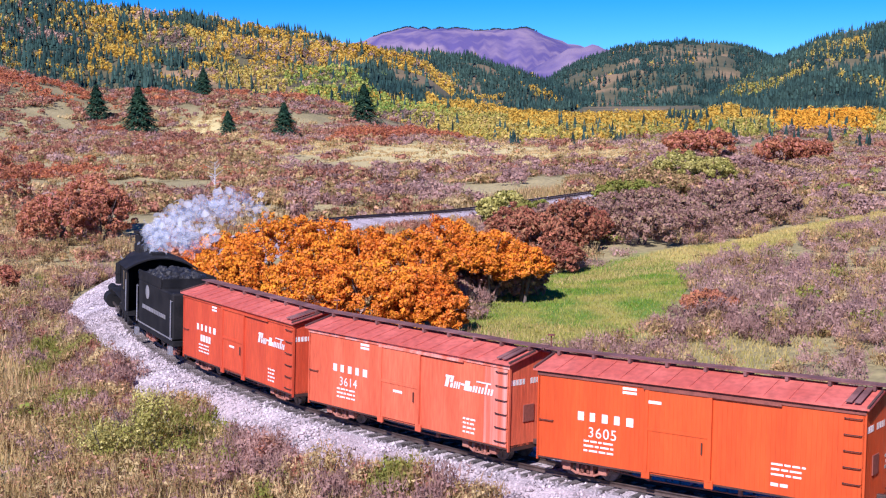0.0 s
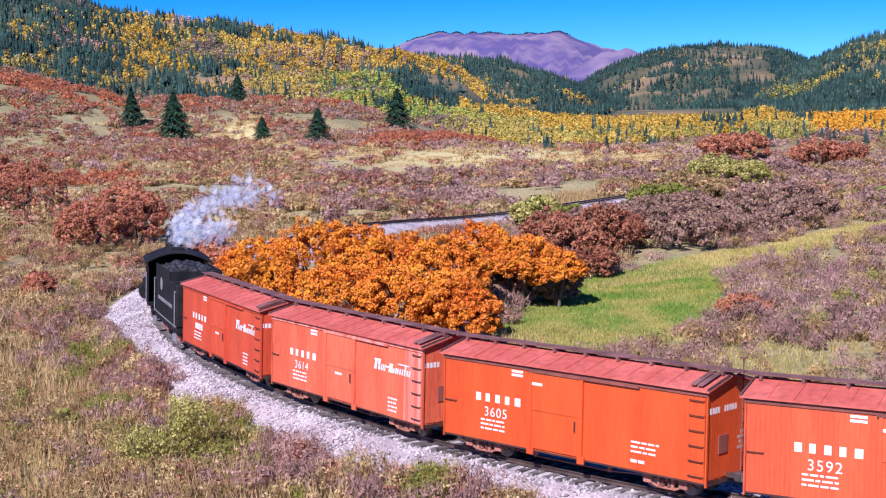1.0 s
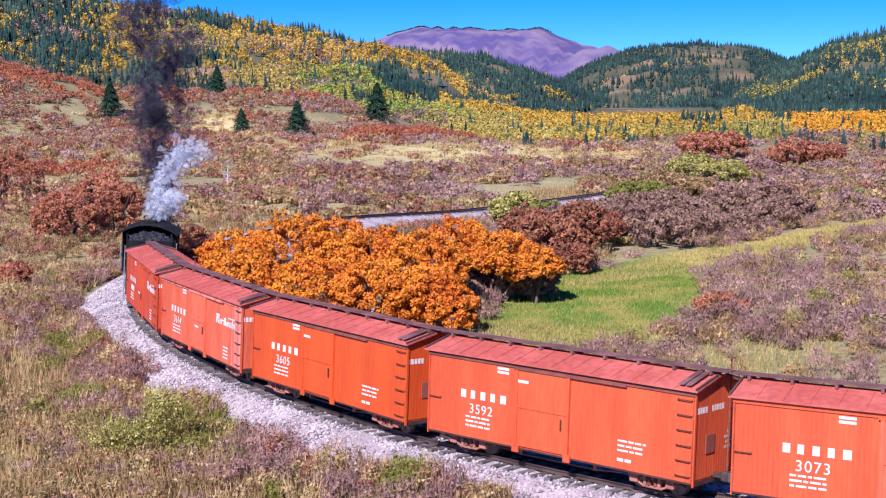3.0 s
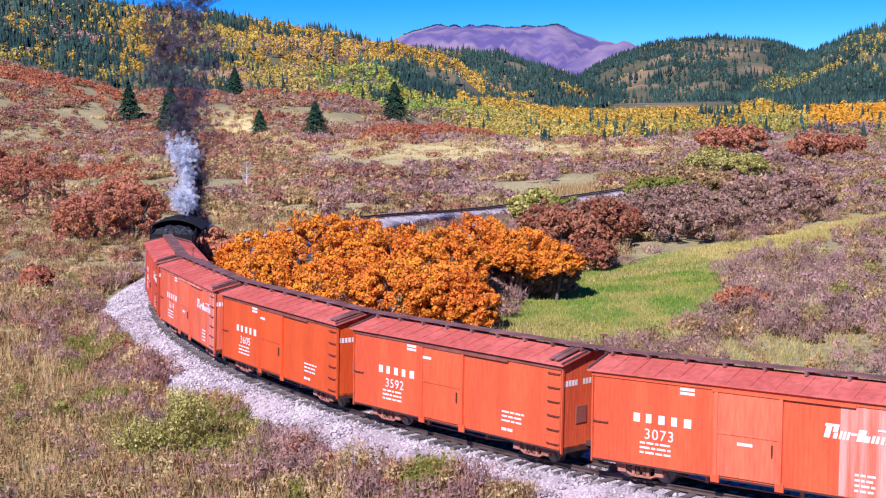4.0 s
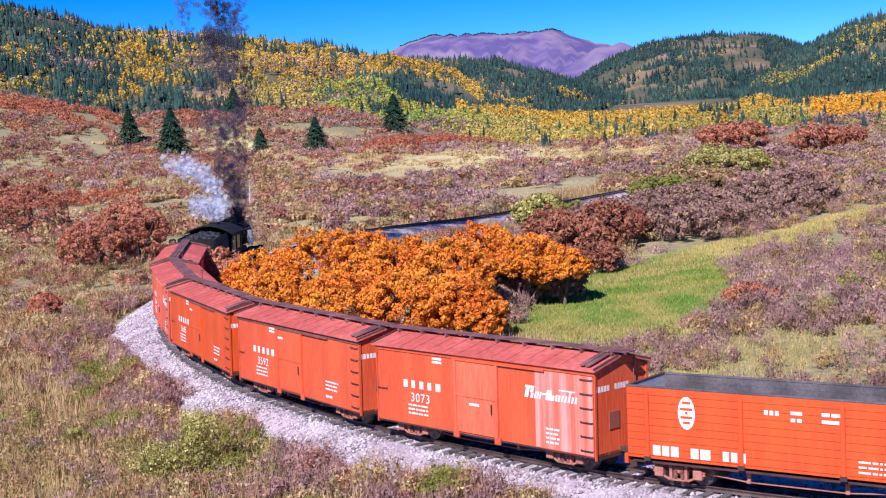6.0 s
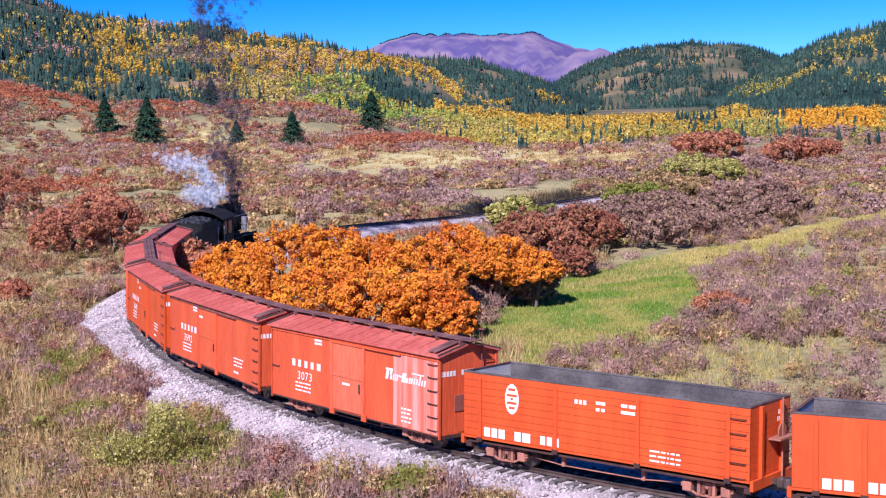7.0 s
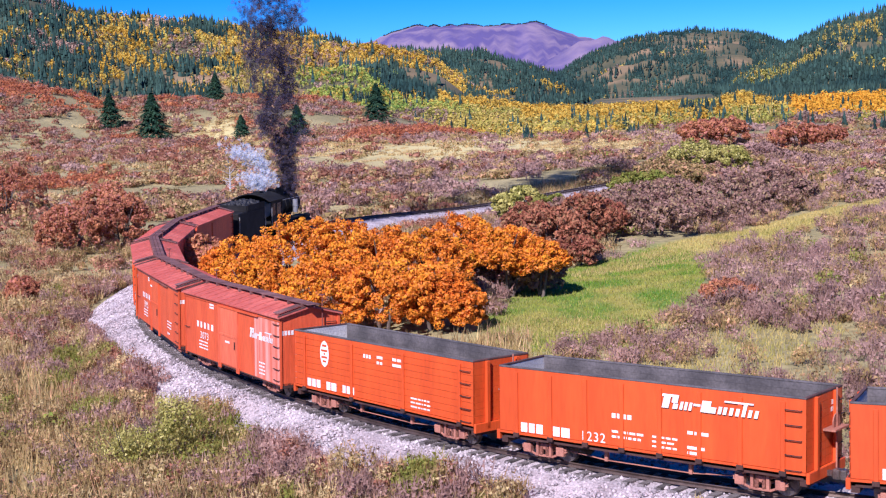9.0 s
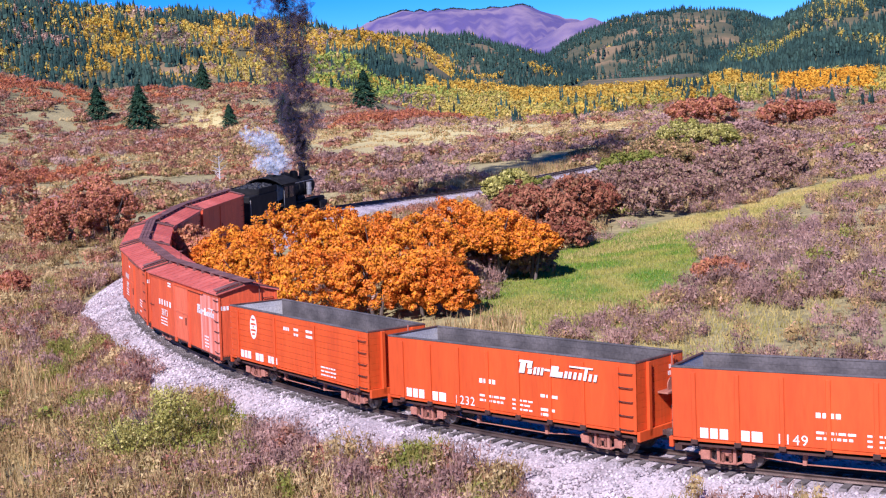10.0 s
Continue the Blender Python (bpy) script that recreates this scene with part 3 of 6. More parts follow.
def boxcar(label, paint, roof, digits, style):
    """style: a dict of what sets the car apart."""
    car = tagged(thing("boxcar"), label, "boxcar", "cars of the freight train")
    half, w, z0, z1 = 4.57, 1.15, 0.56, 3.0
    for s in (1, -1):
        part("side", boards(bmesh.new(), -half, half, z0, z1, s * w, s, 0.13), paint, car)
    for s in (1, -1):
        bm = boards(bmesh.new(), -w, w, z0, z1, half, 1, 0.13)
        turned(bm, Matrix.Rotation(radians(-90 if s > 0 else 90), 4, "Z"))
        v = [bm.verts.new(p) for p in ((s * (half - 0.01), -w, z1), (s * (half - 0.01), w, z1), (s * (half - 0.01), 0, z1 + 0.30))]
        bm.faces.new(v if s > 0 else v[::-1])
        part("end_wall", bm, paint, car)
    # roof
    e, rz, ov = 1.27, 3.33, half + 0.12
    v = [(-ov, e, z1 + 0.01), (ov, e, z1 + 0.01), (ov, 0, rz), (-ov, 0, rz), (-ov, -e, z1 + 0.01), (ov, -e, z1 + 0.01)]
    v += [(a, b, c - 0.05) for a, b, c in v]
    f = [(0, 1, 2, 3), (3, 2, 5, 4), (7, 6, 9, 8), (8, 9, 10, 11), (0, 6, 7, 1), (4, 5, 11, 10), (1, 7, 8, 2), (2, 8, 11, 5), (0, 3, 9, 6), (3, 4, 10, 9)]
    bm = bmesh.new()
    vs = [bm.verts.new(p) for p in v]
    for q in f:
        bm.faces.new([vs[k] for k in q])
    bmesh.ops.recalc_face_normals(bm, faces=bm.faces[:])
    rf = part("roof", bm, roof, car, "pinkish-red painted sheet roof")
    nb = style.get("seams", 14)
    for i in range(nb + 1):
        x = -ov + 0.03 + (2 * ov - 0.06) * i / nb
        for s in (1, -1):
            bm = bmesh.new()
            th = 0.055 if i in (0, nb) else 0.016
            q = [(x - 0.025, s * e, z1 + 0.012), (x + 0.025, s * e, z1 + 0.012), (x + 0.025, s * 0.2, rz - 0.045), (x - 0.025, s * 0.2, rz - 0.045)]
            a = [bm.verts.new(p) for p in q]
            b = [bm.verts.new((p[0], p[1], p[2] + th)) for p in q]
            bm.faces.new(b)
            for k in range(4):
                bm.faces.new((a[k], a[(k + 1) % 4], b[(k + 1) % 4], b[k]))
            bmesh.ops.recalc_face_normals(bm, faces=bm.faces[:])
            part("roof_seam", bm, M_SOOT if i in (0, nb) else roof, rf)
    for y in (-0.17, 0, 0.17):
        part("running_board", boxes(bmesh.new(), (-half - 0.38, half + 0.38, y - 0.075, y + 0.075, 3.40, 3.435), bevel=0.006), style.get("walk", M_WALK), car, "weathered running board plank")
    for i in range(9):
        x = -half + 0.1 + i * (2 * half - 0.2) / 8
        part("saddle", boxes(bmesh.new(), (x - 0.04, x + 0.04, -0.28, 0.28, 3.29, 3.40)), M_WALK, rf)
    for s in (1, -1):
        for k in range(2):
            x = -s * (half - 0.2 - 0.21 * k)
            bm = boxes(bmesh.new(), (x - 0.08, x + 0.08, -0.48, 0.48, -0.016, 0.016), bevel=0.004)
            turned(bm, pose(0, s * 0.72, 3.235, -s * 14.2))
            part("latitudinal_board", bm, M_WALK, rf, "sooty board across the roof's corner")
    for s in (1, -1):
        y0, y1 = sorted((s * (w + 0.002), s * (w + 0.035)))
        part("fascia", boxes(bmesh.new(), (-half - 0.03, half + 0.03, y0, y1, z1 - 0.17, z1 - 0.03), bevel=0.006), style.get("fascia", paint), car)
        part("side_sill", boxes(bmesh.new(), (-half, half, y0 - s * 0.03, y1 - s * 0.035, z0 - 0.05, z0 - 0.002)), M_UNDER, car)
        # door
        dx0, dx1 = style.get("door", (-0.85, 0.9))
        bm = boards(bmesh.new(), dx0, dx1, z0 + 0.06, z1 - 0.2, s * (w + 0.05), s, 0.13)
        d = part("door", bm, style.get("door_paint", paint), car, "closed sliding plank door")
        for x in (dx0, dx1):
            part("door_stile", boxes(bmesh.new(), (x - 0.05, x + 0.05, y0, y0 + 0.075, z0 + 0.04, z1 - 0.2)), style.get("door_paint", paint), d)
        part("door_rail", boxes(bmesh.new(), (dx0, dx1, y0 + 0.04, y0 + 0.07, 1.72, 1.80)), style.get("door_paint", paint), d)
        part("door_track", boxes(bmesh.new(), (dx0 - 1.9, dx1 + 0.1, y1, y1 + 0.05, z1 - 0.2, z1 - 0.13)), style.get("fascia", paint), car)
        bm = bmesh.new()
        rod(bm, (dx0 + 0.2, s * (w + 0.09), 1.3), (dx0 + 0.2, s * (w + 0.09), 1.6), 0.02, 6)
        part("door_handle", bm, M_UNDER, d)
        for x in (dx0, dx1):
            part("door_guide", boxes(bmesh.new(), (x - 0.12, x + 0.12, y0, y1 + 0.03, z0 - 0.14, z0 + 0.08), bevel=0.01), paint, car)
    for s in (1, -1):
        rungs(car, (-s * (half - 0.28), s * (w + 0.01)), M_UNDER, "x", 6, 0.72, 0.4)
        rungs(car, (s * (half + 0.01), s * 0.82), M_UNDER, "y", 6, 0.72, 0.4)
        rungs(car, (s * (half - 0.28), s * (w + 0.01)), M_UNDER, "x", 1, 1.6, 0.4)
    for s in (1, -1):
        for y in (w, -w):
            part("corner_post", boxes(bmesh.new(), (min(s * half, s * (half + 0.02)) - 0.02, max(s * half, s * (half + 0.02)), y - 0.05, y + 0.02 if y > 0 else y + 0.05, z0 - 0.1, z1 - 0.02)), paint, car)
    bm = bmesh.new()
    rod(bm, (-half - 0.12, -0.45, 0.5), (-half - 0.12, -0.45, 3.72), 0.02, 6)
    rod(bm, (-half - 0.12, -0.45, 3.70), (-half - 0.12, -0.45, 3.73), 0.11, 14)
    part("brake_staff", bm, style.get("staff", M_TRIM), car, "brake staff with hand wheel")
    under_gear(car, half, w)
    couplers(car, half)
    for x in (3.2, -3.2):
        truck(car, x)
    y = w + 0.004
    # lettering
    x = 3.3
    for i in range(5):
        letter_block(car, "letter", x - i * 0.37, 1.72, y, 0.19, 0.24, "white lettering block", i)
    if digits:
        number(car, digits, 2.98, 1.29, y, 0.40)
    else:
        marks(car, "number_mark", 2.95, 1.56, y, [[0.18, 0.18, 0.18, 0.18]], 0.25, 0.3, bar=0.12)
    marks(car, "data_lettering", 3.1, 1.20, y, [[0.16, 0.2, 0.1, 0.3], [0.3, 0.12, 0.26, 0.1], [0.12, 0.26, 0.2, 0.2]], 0.052, 0.13)
    marks(car, "data_lettering", 1.95, 2.78, y, [[0.42], [0.42]], 0.07, 0.11)
    marks(car, "data_lettering", dx0 + 1.15 if style.get("script") else 1.2, 2.52 if not style.get("script") else 1.55, y + 0.052, [[0.42]], 0.08, 0.1)
    if style.get("script"):
        script_mark(car, -1.9, 1.98, y + (0.004 if style.get("patch") else 0), 2.1, 0.34)
        marks(car, "data_lettering", -2.75, 1.18, y, [[0.1, 0.12, 0.2], [0.12, 0.08, 0.16], [0.12, 0.2, 0.1], [0.1, 0.14, 0.14]], 0.055, 0.13)
    else:
        marks(car, "data_lettering", -2.25, 1.35, y, [[0.3, 0.16, 0.2, 0.1], [0.22, 0.18, 0.3], [0.34, 0.14, 0.22]], 0.05, 0.13)
        marks(car, "data_lettering", -2.25, 0.85, y, [[0.2, 0.2]], 0.085, 0.13)
    if style.get("patch"):
        a, b = style["patch"]
        part("replaced_planks", boards(bmesh.new(), a, b, z0 + 0.02, z1 - 0.18, w + 0.006, 1, 0.13), M_PAINT[4], car, "patch of paler streaked replacement planks")
    bm = bmesh.new()
    for i in range(4):
        for k, ww in enumerate((0.5, 0.42, 0.5, 0.36)):
            boxes(bm, (-half - 0.006, -half, -0.95, -0.95 + ww, 1.25 + k * 0.14, 1.33 + k * 0.14))
    part("end_lettering", bm, M_WHITE, car, "white end lettering")
    for yb, zb in ((-0.35, 2.35), (0.5, 2.35)):
        part("end_letters", boxes(bmesh.new(), *((-half - 0.006, -half, yb + q * 0.13, yb + q * 0.13 + 0.09, zb, zb + 0.16) for q in range(5))), M_WHITE, car, "white end letters")
    part("card_board", boxes(bmesh.new(), (-half - 0.03, -half - 0.002, 0.1, 0.55, 1.25, 1.75), bevel=0.006), M_TRIM, car, "dark notice board on the car's end")
    return car


def gondola(label, digits, half, script, emblem, stakes):
    car = tagged(thing("gondola_car"), label, "gondola car", "cars of the freight train")
    paint = M_PAINT[2]
    w, z0, z1 = 1.14, 0.82, 2.66
    for s in (1, -1):
        rows = 9 if emblem else 1
        for i in range(rows):
            a, b = sorted((s * w, s * (w - 0.06)))
            h = (z1 - z0) / rows
            part("side_plank", boxes(bmesh.new(), (-half, half, a, b, z0 + i * h + 0.004, z0 + i * h + h - 0.004), bevel=0.006), paint, car)
        bm = boards(bmesh.new(), -half + 0.05, half - 0.05, z0 + 0.1, z1 - 0.003, s * (w - 0.075), -s, 0.2, vertical=False, depth=0.01)
        part("inner_lining", bm, M_GREY, car, "weathered grey inner boards, darkened for the shade inside")
        a, b = sorted((s * (w + 0.012), s * (w - 0.085)))
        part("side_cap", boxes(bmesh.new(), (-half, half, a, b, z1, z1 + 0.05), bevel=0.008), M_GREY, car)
        a, b = sorted((s * (w - 0.06), s * (w + 0.02)))
        part("side_sill", boxes(bmesh.new(), (-half, half, a, b, z0 - 0.07, z0 - 0.003)), paint, car)
        for i in range(stakes):
            x = -half + 0.6 + i * (2 * half - 1.2) / (stakes - 1)
            a, b = sorted((s * (w + 0.001), s * (w + 0.045)))
            part("side_stake", boxes(bmesh.new(), (x - 0.06, x + 0.06, a, b, z0 - 0.08, z1 - 0.1), bevel=0.012), paint, car)
            part("stake_pocket", boxes(bmesh.new(), (x - 0.09, x + 0.09, a, b + 0.02, z0 - 0.14, z0 - 0.02)), M_UNDER, car)
    for s in (1, -1):
        bm = boards(bmesh.new(), -w, w, z0, z1, half, 1, 0.2, vertical=False, depth=0.01)
        part("end_wall", turned(bm, Matrix.Rotation(radians(-90 if s > 0 else 90), 4, "Z")), paint, car)
        bm = boards(bmesh.new(), -w, w, z0 + 0.1, z1, half - 0.07, -1, 0.2, vertical=False, depth=0.01)
        # sunlight on the front lining is put into its paler colour
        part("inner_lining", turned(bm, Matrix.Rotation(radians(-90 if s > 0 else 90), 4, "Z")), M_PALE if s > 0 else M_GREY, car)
        a, b = sorted((s * (half + 0.01), s * (half - 0.08)))
        part("end_cap", boxes(bmesh.new(), (a, b, -w, w, z1 + 0.001, z1 + 0.052), bevel=0.008), M_SOOT, car)
        a, b = sorted((s * (half + 0.001), s * (half + 0.1)))
        for y in (-0.6, 0.6):
            part("end_post", boxes(bmesh.new(), (a, b, y - 0.07, y + 0.07, z0 - 0.2, z1), bevel=0.012), paint, car)
        part("end_sill", boxes(bmesh.new(), (a, b + 0.02 * s if s > 0 else b, -w, w, z0 - 0.28, z0), bevel=0.012), paint, car)
    part("floor_boards", boxes(bmesh.new(), (-half + 0.03, half - 0.03, -w + 0.06, w - 0.06, z0 - 0.02, z0 + 0.06)), M_GREY, car)
    for s in (1, -1):
        rungs(car, (-s * (half - 0.32), s * (w + 0.01)), M_UNDER, "x", 5, 0.85, 0.38)
        rungs(car, (s * (half + 0.01), s * 0.85), M_UNDER, "y", 5, 0.85, 0.38)
    bm = bmesh.new()
    rod(bm, (-half - 0.2, -0.3, 0.5), (-half - 0.2, -0.3, z1 + 0.12), 0.025, 6)
    rod(bm, (-half - 0.2, -0.3, 1.9), (-half - 0.17, -0.3, 1.9), 0.22, 14)
    boxes(bm, (-half - 0.35, -half - 0.02, -0.75, 0.15, 1.72, 1.77))
    part("brake_staff", bm, M_TRUCK, car, "rusty brake staff with hand wheel and step")
    under_gear(car, half, w)
    couplers(car, half)
    for x in (half - 1.35, 1.35 - half):
        truck(car, x)
    y = w + 0.003
    marks(car, "letter", half - 0.75, 1.12, y, [[0.22, 0.2, 0.22]], 0.27, 0.3, bar=0.1, label="white block letters")
    marks(car, "letter", half - 1.85, 1.12, y, [[0.22, 0.28]], 0.27, 0.3, bar=0.1, label="white block letters")
    if digits:
        number(car, digits, half - 2.75, 0.86, y, 0.37)
    if emblem:
        marks(car, "number_mark", half - 2.75, 1.12, y, [[0.17, 0.17, 0.17]], 0.25, 0.3, bar=0.12, label="white painted number")
        bm = bmesh.new()
        rod(bm, (half - 1.75, y, 2.05), (half - 1.75, y + 0.004, 2.05), 0.44, 20)
        bmesh.ops.scale(bm, vec=(0.55, 1, 1.0), space=Matrix.Translation((-(half - 1.75), 0, -2.05)), verts=bm.verts[:])
        part("emblem", bm, M_WHITE, car, "white oval emblem")
        bm = boxes(bmesh.new(), *((half - 1.75 - k, half - 1.75 + k, y + 0.004, y + 0.007, z, z + 0.07) for k, z in ((0.10, 1.76), (0.17, 1.90), (0.04, 2.02), (0.18, 2.12), (0.12, 2.29))))
        part("emblem_band", bm, paint, car)
        marks(car, "data_lettering", half - 3.9, 2.3, y, [[0.1, 0.1, 0.1], []], 0.12, 0.18)
        marks(car, "data_lettering", half - 4.6, 2.32, y, [[0.3], [0.12, 0.12]], 0.09, 0.18)
        marks(car, "data_lettering", half - 5.4, 2.34, y, [[0.2, 0.22], [0.44]], 0.09, 0.18)
        marks(car, "data_lettering", -1.7, 1.22, y, [[0.3, 0.14, 0.06, 0.12, 0.1], [0.2, 0.24, 0.06, 0.1, 0.16], [0.3, 0.12, 0.06, 0.14, 0.12]], 0.05, 0.13)
    else:
        marks(car, "data_lettering", 0.9, 1.72, y, [[0.12, 0.12, 0.12, 0.12]], 0.13, 0.2)
        marks(car, "data_lettering", 0.9, 1.25, y, [[0.2, 0.2, 0.02, 0.18, 0.2], [0.14, 0.22, 0.02, 0.1, 0.1, 0.1]], 0.065, 0.14)
        marks(car, "data_lettering", -0.35, 1.25, y, [[0.12, 0.2, 0.14, 0.16], [0.12, 0.24, 0.2], [0.12, 0.2, 0.16, 0.12]], 0.052, 0.13)
        marks(car, "data_lettering", -1.4, 1.5, y, [[0.16, 0.16, 0.2]], 0.09, 0.15)
        marks(car, "data_lettering", -1.4, 1.1, y, [[0.5], [0.02, 0.3]], 0.08, 0.14)
    if script:
        script_mark(car, -0.6, 2.05, y + 0.04, 2.9, 0.36)
    bm = boxes(bmesh.new(), (-half - 0.006, -half, -0.85, -0.45, 2.3, 2.42), (-half - 0.006, -half, -0.85, -0.4, 2.12, 2.24))
    part("end_lettering", bm, M_WHITE, car)
    return car


def rounded_roof(x0, x1, w, z, rise, t):
    bm = bmesh.new()
    n = 14
    ring = []
    for k in range(n + 1):
        a = -1 + 2 * k / n
        ring.append((a * w, z + rise * (1 - a * a)))
    lo = [(a * 0.97, b - t) for a, b in ring]
    rows = [[[bm.verts.new((x, a, b)) for a, b in prof] for prof in (ring, lo)] for x in (x0, x1)]
    for k in range(n):
        for p, flip in ((0, False), (1, True)):
            q = (rows[0][p][k], rows[1][p][k], rows[1][p][k + 1], rows[0][p][k + 1])
            bm.faces.new(q[::-1] if flip else q)
        for r, flip in ((0, False), (1, True)):
            q = (rows[r][0][k], rows[r][0][k + 1], rows[r][1][k + 1], rows[r][1][k])
            bm.faces.new(q if not flip else q[::-1])
    for k in (0, n):
        bm.faces.new((rows[0][0][k], rows[0][1][k], rows[1][1][k], rows[1][0][k]))
    bmesh.ops.recalc_face_normals(bm, faces=bm.faces[:])
    return bm


def tender():
    car = tagged(thing("tender"), "black steam locomotive tender with white lettering, heaped with coal", "tender", "cars of the freight train")
    h, w, z0, z1 = 2.75, 1.2, 0.85, 2.75
    bm = boxes(bmesh.new(), (-h, h, -w, w, z0, z1), bevel=0.06)
    part("tank", bm, M_BLACK, car)
    for s in (1, -1):
        a, b = sorted((s * w, s * (w - 0.06)))
        part("coal_board", boxes(bmesh.new(), (-0.9, h, a, b, z1 - 0.01, z1 + 0.42), bevel=0.015), M_BLACK, car)
    part("coal_board", boxes(bmesh.new(), (-0.95, -0.88, -w + 0.07, w - 0.07, z1 - 0.01, z1 + 0.4), bevel=0.015), M_BLACK, car)
    bm = bmesh.new()
    r = random.Random(7)
    for i in range(120):
        x, y = r.uniform(-0.8, h - 0.2), r.uniform(-w + 0.2, w - 0.2)
        q = bmesh.ops.create_icosphere(bm, subdivisions=1, radius=r.uniform(0.12, 0.26), matrix=pose(x, y, z1 + 0.35 * (1 - (y / w) ** 2) + r.uniform(0, 0.1), r.uniform(0, 90), r.uniform(0, 90)))
    part("coal", bm, M_COAL, car, "heaped black coal")
    part("frame", boxes(bmesh.new(), (-h - 0.1, h + 0.1, -w, w, 0.62, 0.84), bevel=0.02), M_BLACK, car)
    bm = bmesh.new()
    for x in (-1.5, -1.9):
        rod(bm, (x, 0, z1 - 0.02), (x, 0, z1 + 0.14), 0.28, 16)
    part("water_hatch", bm, M_BLACK, car)
    for s in (1, -1):
        for x in (h - 0.05, -h + 0.05):
            bm = bmesh.new()
            rod(bm, (x, s * (w + 0.07), 0.9), (x, s * (w + 0.07), 2.5), 0.022, 6)
            for z in (0.95, 2.45):
                rod(bm, (x, s * w, z), (x, s * (w + 0.07), z), 0.018, 6)
            part("handrail", bm, M_SILVER, car, "pale metal handrail")
            part("step", boxes(bmesh.new(), (x - 0.2, x + 0.2, min(s * w, s * (w + 0.12)), max(s * w, s * (w + 0.12)), 0.3, 0.62)), M_SILVER, car)
    y = w + 0.003
    marks(car, "lettering", 2.0, 1.75, y, [[0.22] * 14], 0.17, 0.3, material=M_SILVER, bar=0.14, label="pale tender lettering")
    bm = bmesh.new()
    rod(bm, (1.2, y, 2.35), (1.2, y + 0.004, 2.35), 0.3, 20)
    part("emblem", bm, M_SILVER, car, "pale round emblem")
    part("sill_stripe", boxes(bmesh.new(), (-h, h, y, y + 0.004, 0.86, 0.92)), M_SILVER, car)
    bm = bmesh.new()
    rod(bm, (-h - 0.05, -0.2, z1 + 0.02), (-h - 0.05, -0.2, z1 + 0.3), 0.13, 12)
    part("rear_lamp", bm, M_BLACK, car)
    couplers(car, h)
    for x in (1.7, -1.7):
        truck(car, x)
    return car


def locomotive():
    car = tagged(thing("steam_locomotive"), "black narrow-gauge steam locomotive with an arched cab roof", "locomotive", "cars of the freight train")
    # local origin at mid wheelbase; front is +x
    bm = bmesh.new()
    rod(bm, (-1.6, 0, 2.35), (1.9, 0, 2.35), 0.84, 28, 0.78)
    for x in (-1.2, -0.3, 0.6, 1.5):
        rod(bm, (x - 0.04, 0, 2.35), (x + 0.04, 0, 2.35), 0.86, 28)
    part("boiler", bm, M_BLACK, car, "black riveted boiler")
    bm = bmesh.new()
    rod(bm, (1.9, 0, 2.35), (3.4, 0, 2.35), 0.82, 28)
    rod(bm, (3.4, 0, 2.35), (3.47, 0, 2.35), 0.66, 28, 0.5)
    part("smokebox", bm, M_BLACK, car)
    bm = bmesh.new()
    rod(bm, (2.75, 0, 3.0), (2.75, 0, 4.08), 0.25, 18, 0.30)
    rod(bm, (2.75, 0, 4.08), (2.75, 0, 4.2), 0.37, 18)
    part("smokestack", bm, M_BLACK, car, "black smokestack")
    for x, r, name in ((1.2, 0.36, "sand_dome"), (-0.35, 0.38, "steam_dome")):
        bm = bmesh.new()
        rod(bm, (x, 0, 3.0), (x, 0, 3.5), r, 18)
        bmesh.ops.create_uvsphere(bm, u_segments=18, v_segments=8, radius=r, matrix=Matrix.Translation((x, 0, 3.5)) @ Matrix.Diagonal((1, 1, 0.6, 1)))
        part(name, bm, M_BLACK, car)
    bm = boxes(bmesh.new(), (3.35, 3.75, -0.2, 0.2, 3.1, 3.5), bevel=0.04)
    part("headlight", bm, M_BLACK, car)
    # cab
    x0, x1, w = -3.55, -1.5, 1.45
    cab = part("cab", boxes(bmesh.new(), (x1 - 0.06, x1, -w + 0.07, w - 0.07, 1.15, 3.3)), M_BLACK, car, "black cab with side windows")
    for s in (1, -1):
        a, b = sorted((s * w, s * (w - 0.06)))
        for q in ((x0, x1, 1.15, 1.95), (x0, x0 + 0.2, 1.952, 2.848), (x1 - 0.2, x1, 1.952, 2.848), (x0 + 0.85, x0 + 1.0, 1.952, 2.848), (x0, x1, 2.85, 3.15)):
            part("cab_panel", boxes(bmesh.new(), (q[0], q[1], a, b, q[2], q[3])), M_BLACK, cab)
    for s in (1, -1):
        for xa, xb in ((x0 + 0.2, x0 + 0.85), (x0 + 1.0, x1 - 0.2)):
            part("window_pane", boxes(bmesh.new(), (xa, xb, min(s * (w - 0.03), s * (w - 0.04)), max(s * (w - 0.03), s * (w - 0.04)), 1.95, 2.85)), M_GLASS, cab)
    part("cab_roof", rounded_roof(x0 - 0.55, x1 + 0.2, w + 0.16, 3.12, 0.5, 0.06), M_BLACK, cab, "arched black cab roof")
    part("roof_vent", boxes(bmesh.new(), (x0 + 0.5, x0 + 1.1, -0.3, 0.3, 3.56, 3.72), bevel=0.02), M_BLACK, cab)
    bm = bmesh.new()
    rod(bm, (x1 - 0.1, 0, 2.2), (x1 - 0.35, 0, 2.2), 0.62, 20)
    r = random.Random(2)
    for i in range(9):
        y, z = r.uniform(-0.7, 0.7), r.uniform(2.2, 2.75)
        rod(bm, (x1 - 0.35, y, z), (x1 - 0.45, y, z), r.uniform(0.05, 0.12), 12)
    part("backhead", bm, M_SILVER, cab, "boiler backhead with gauges")
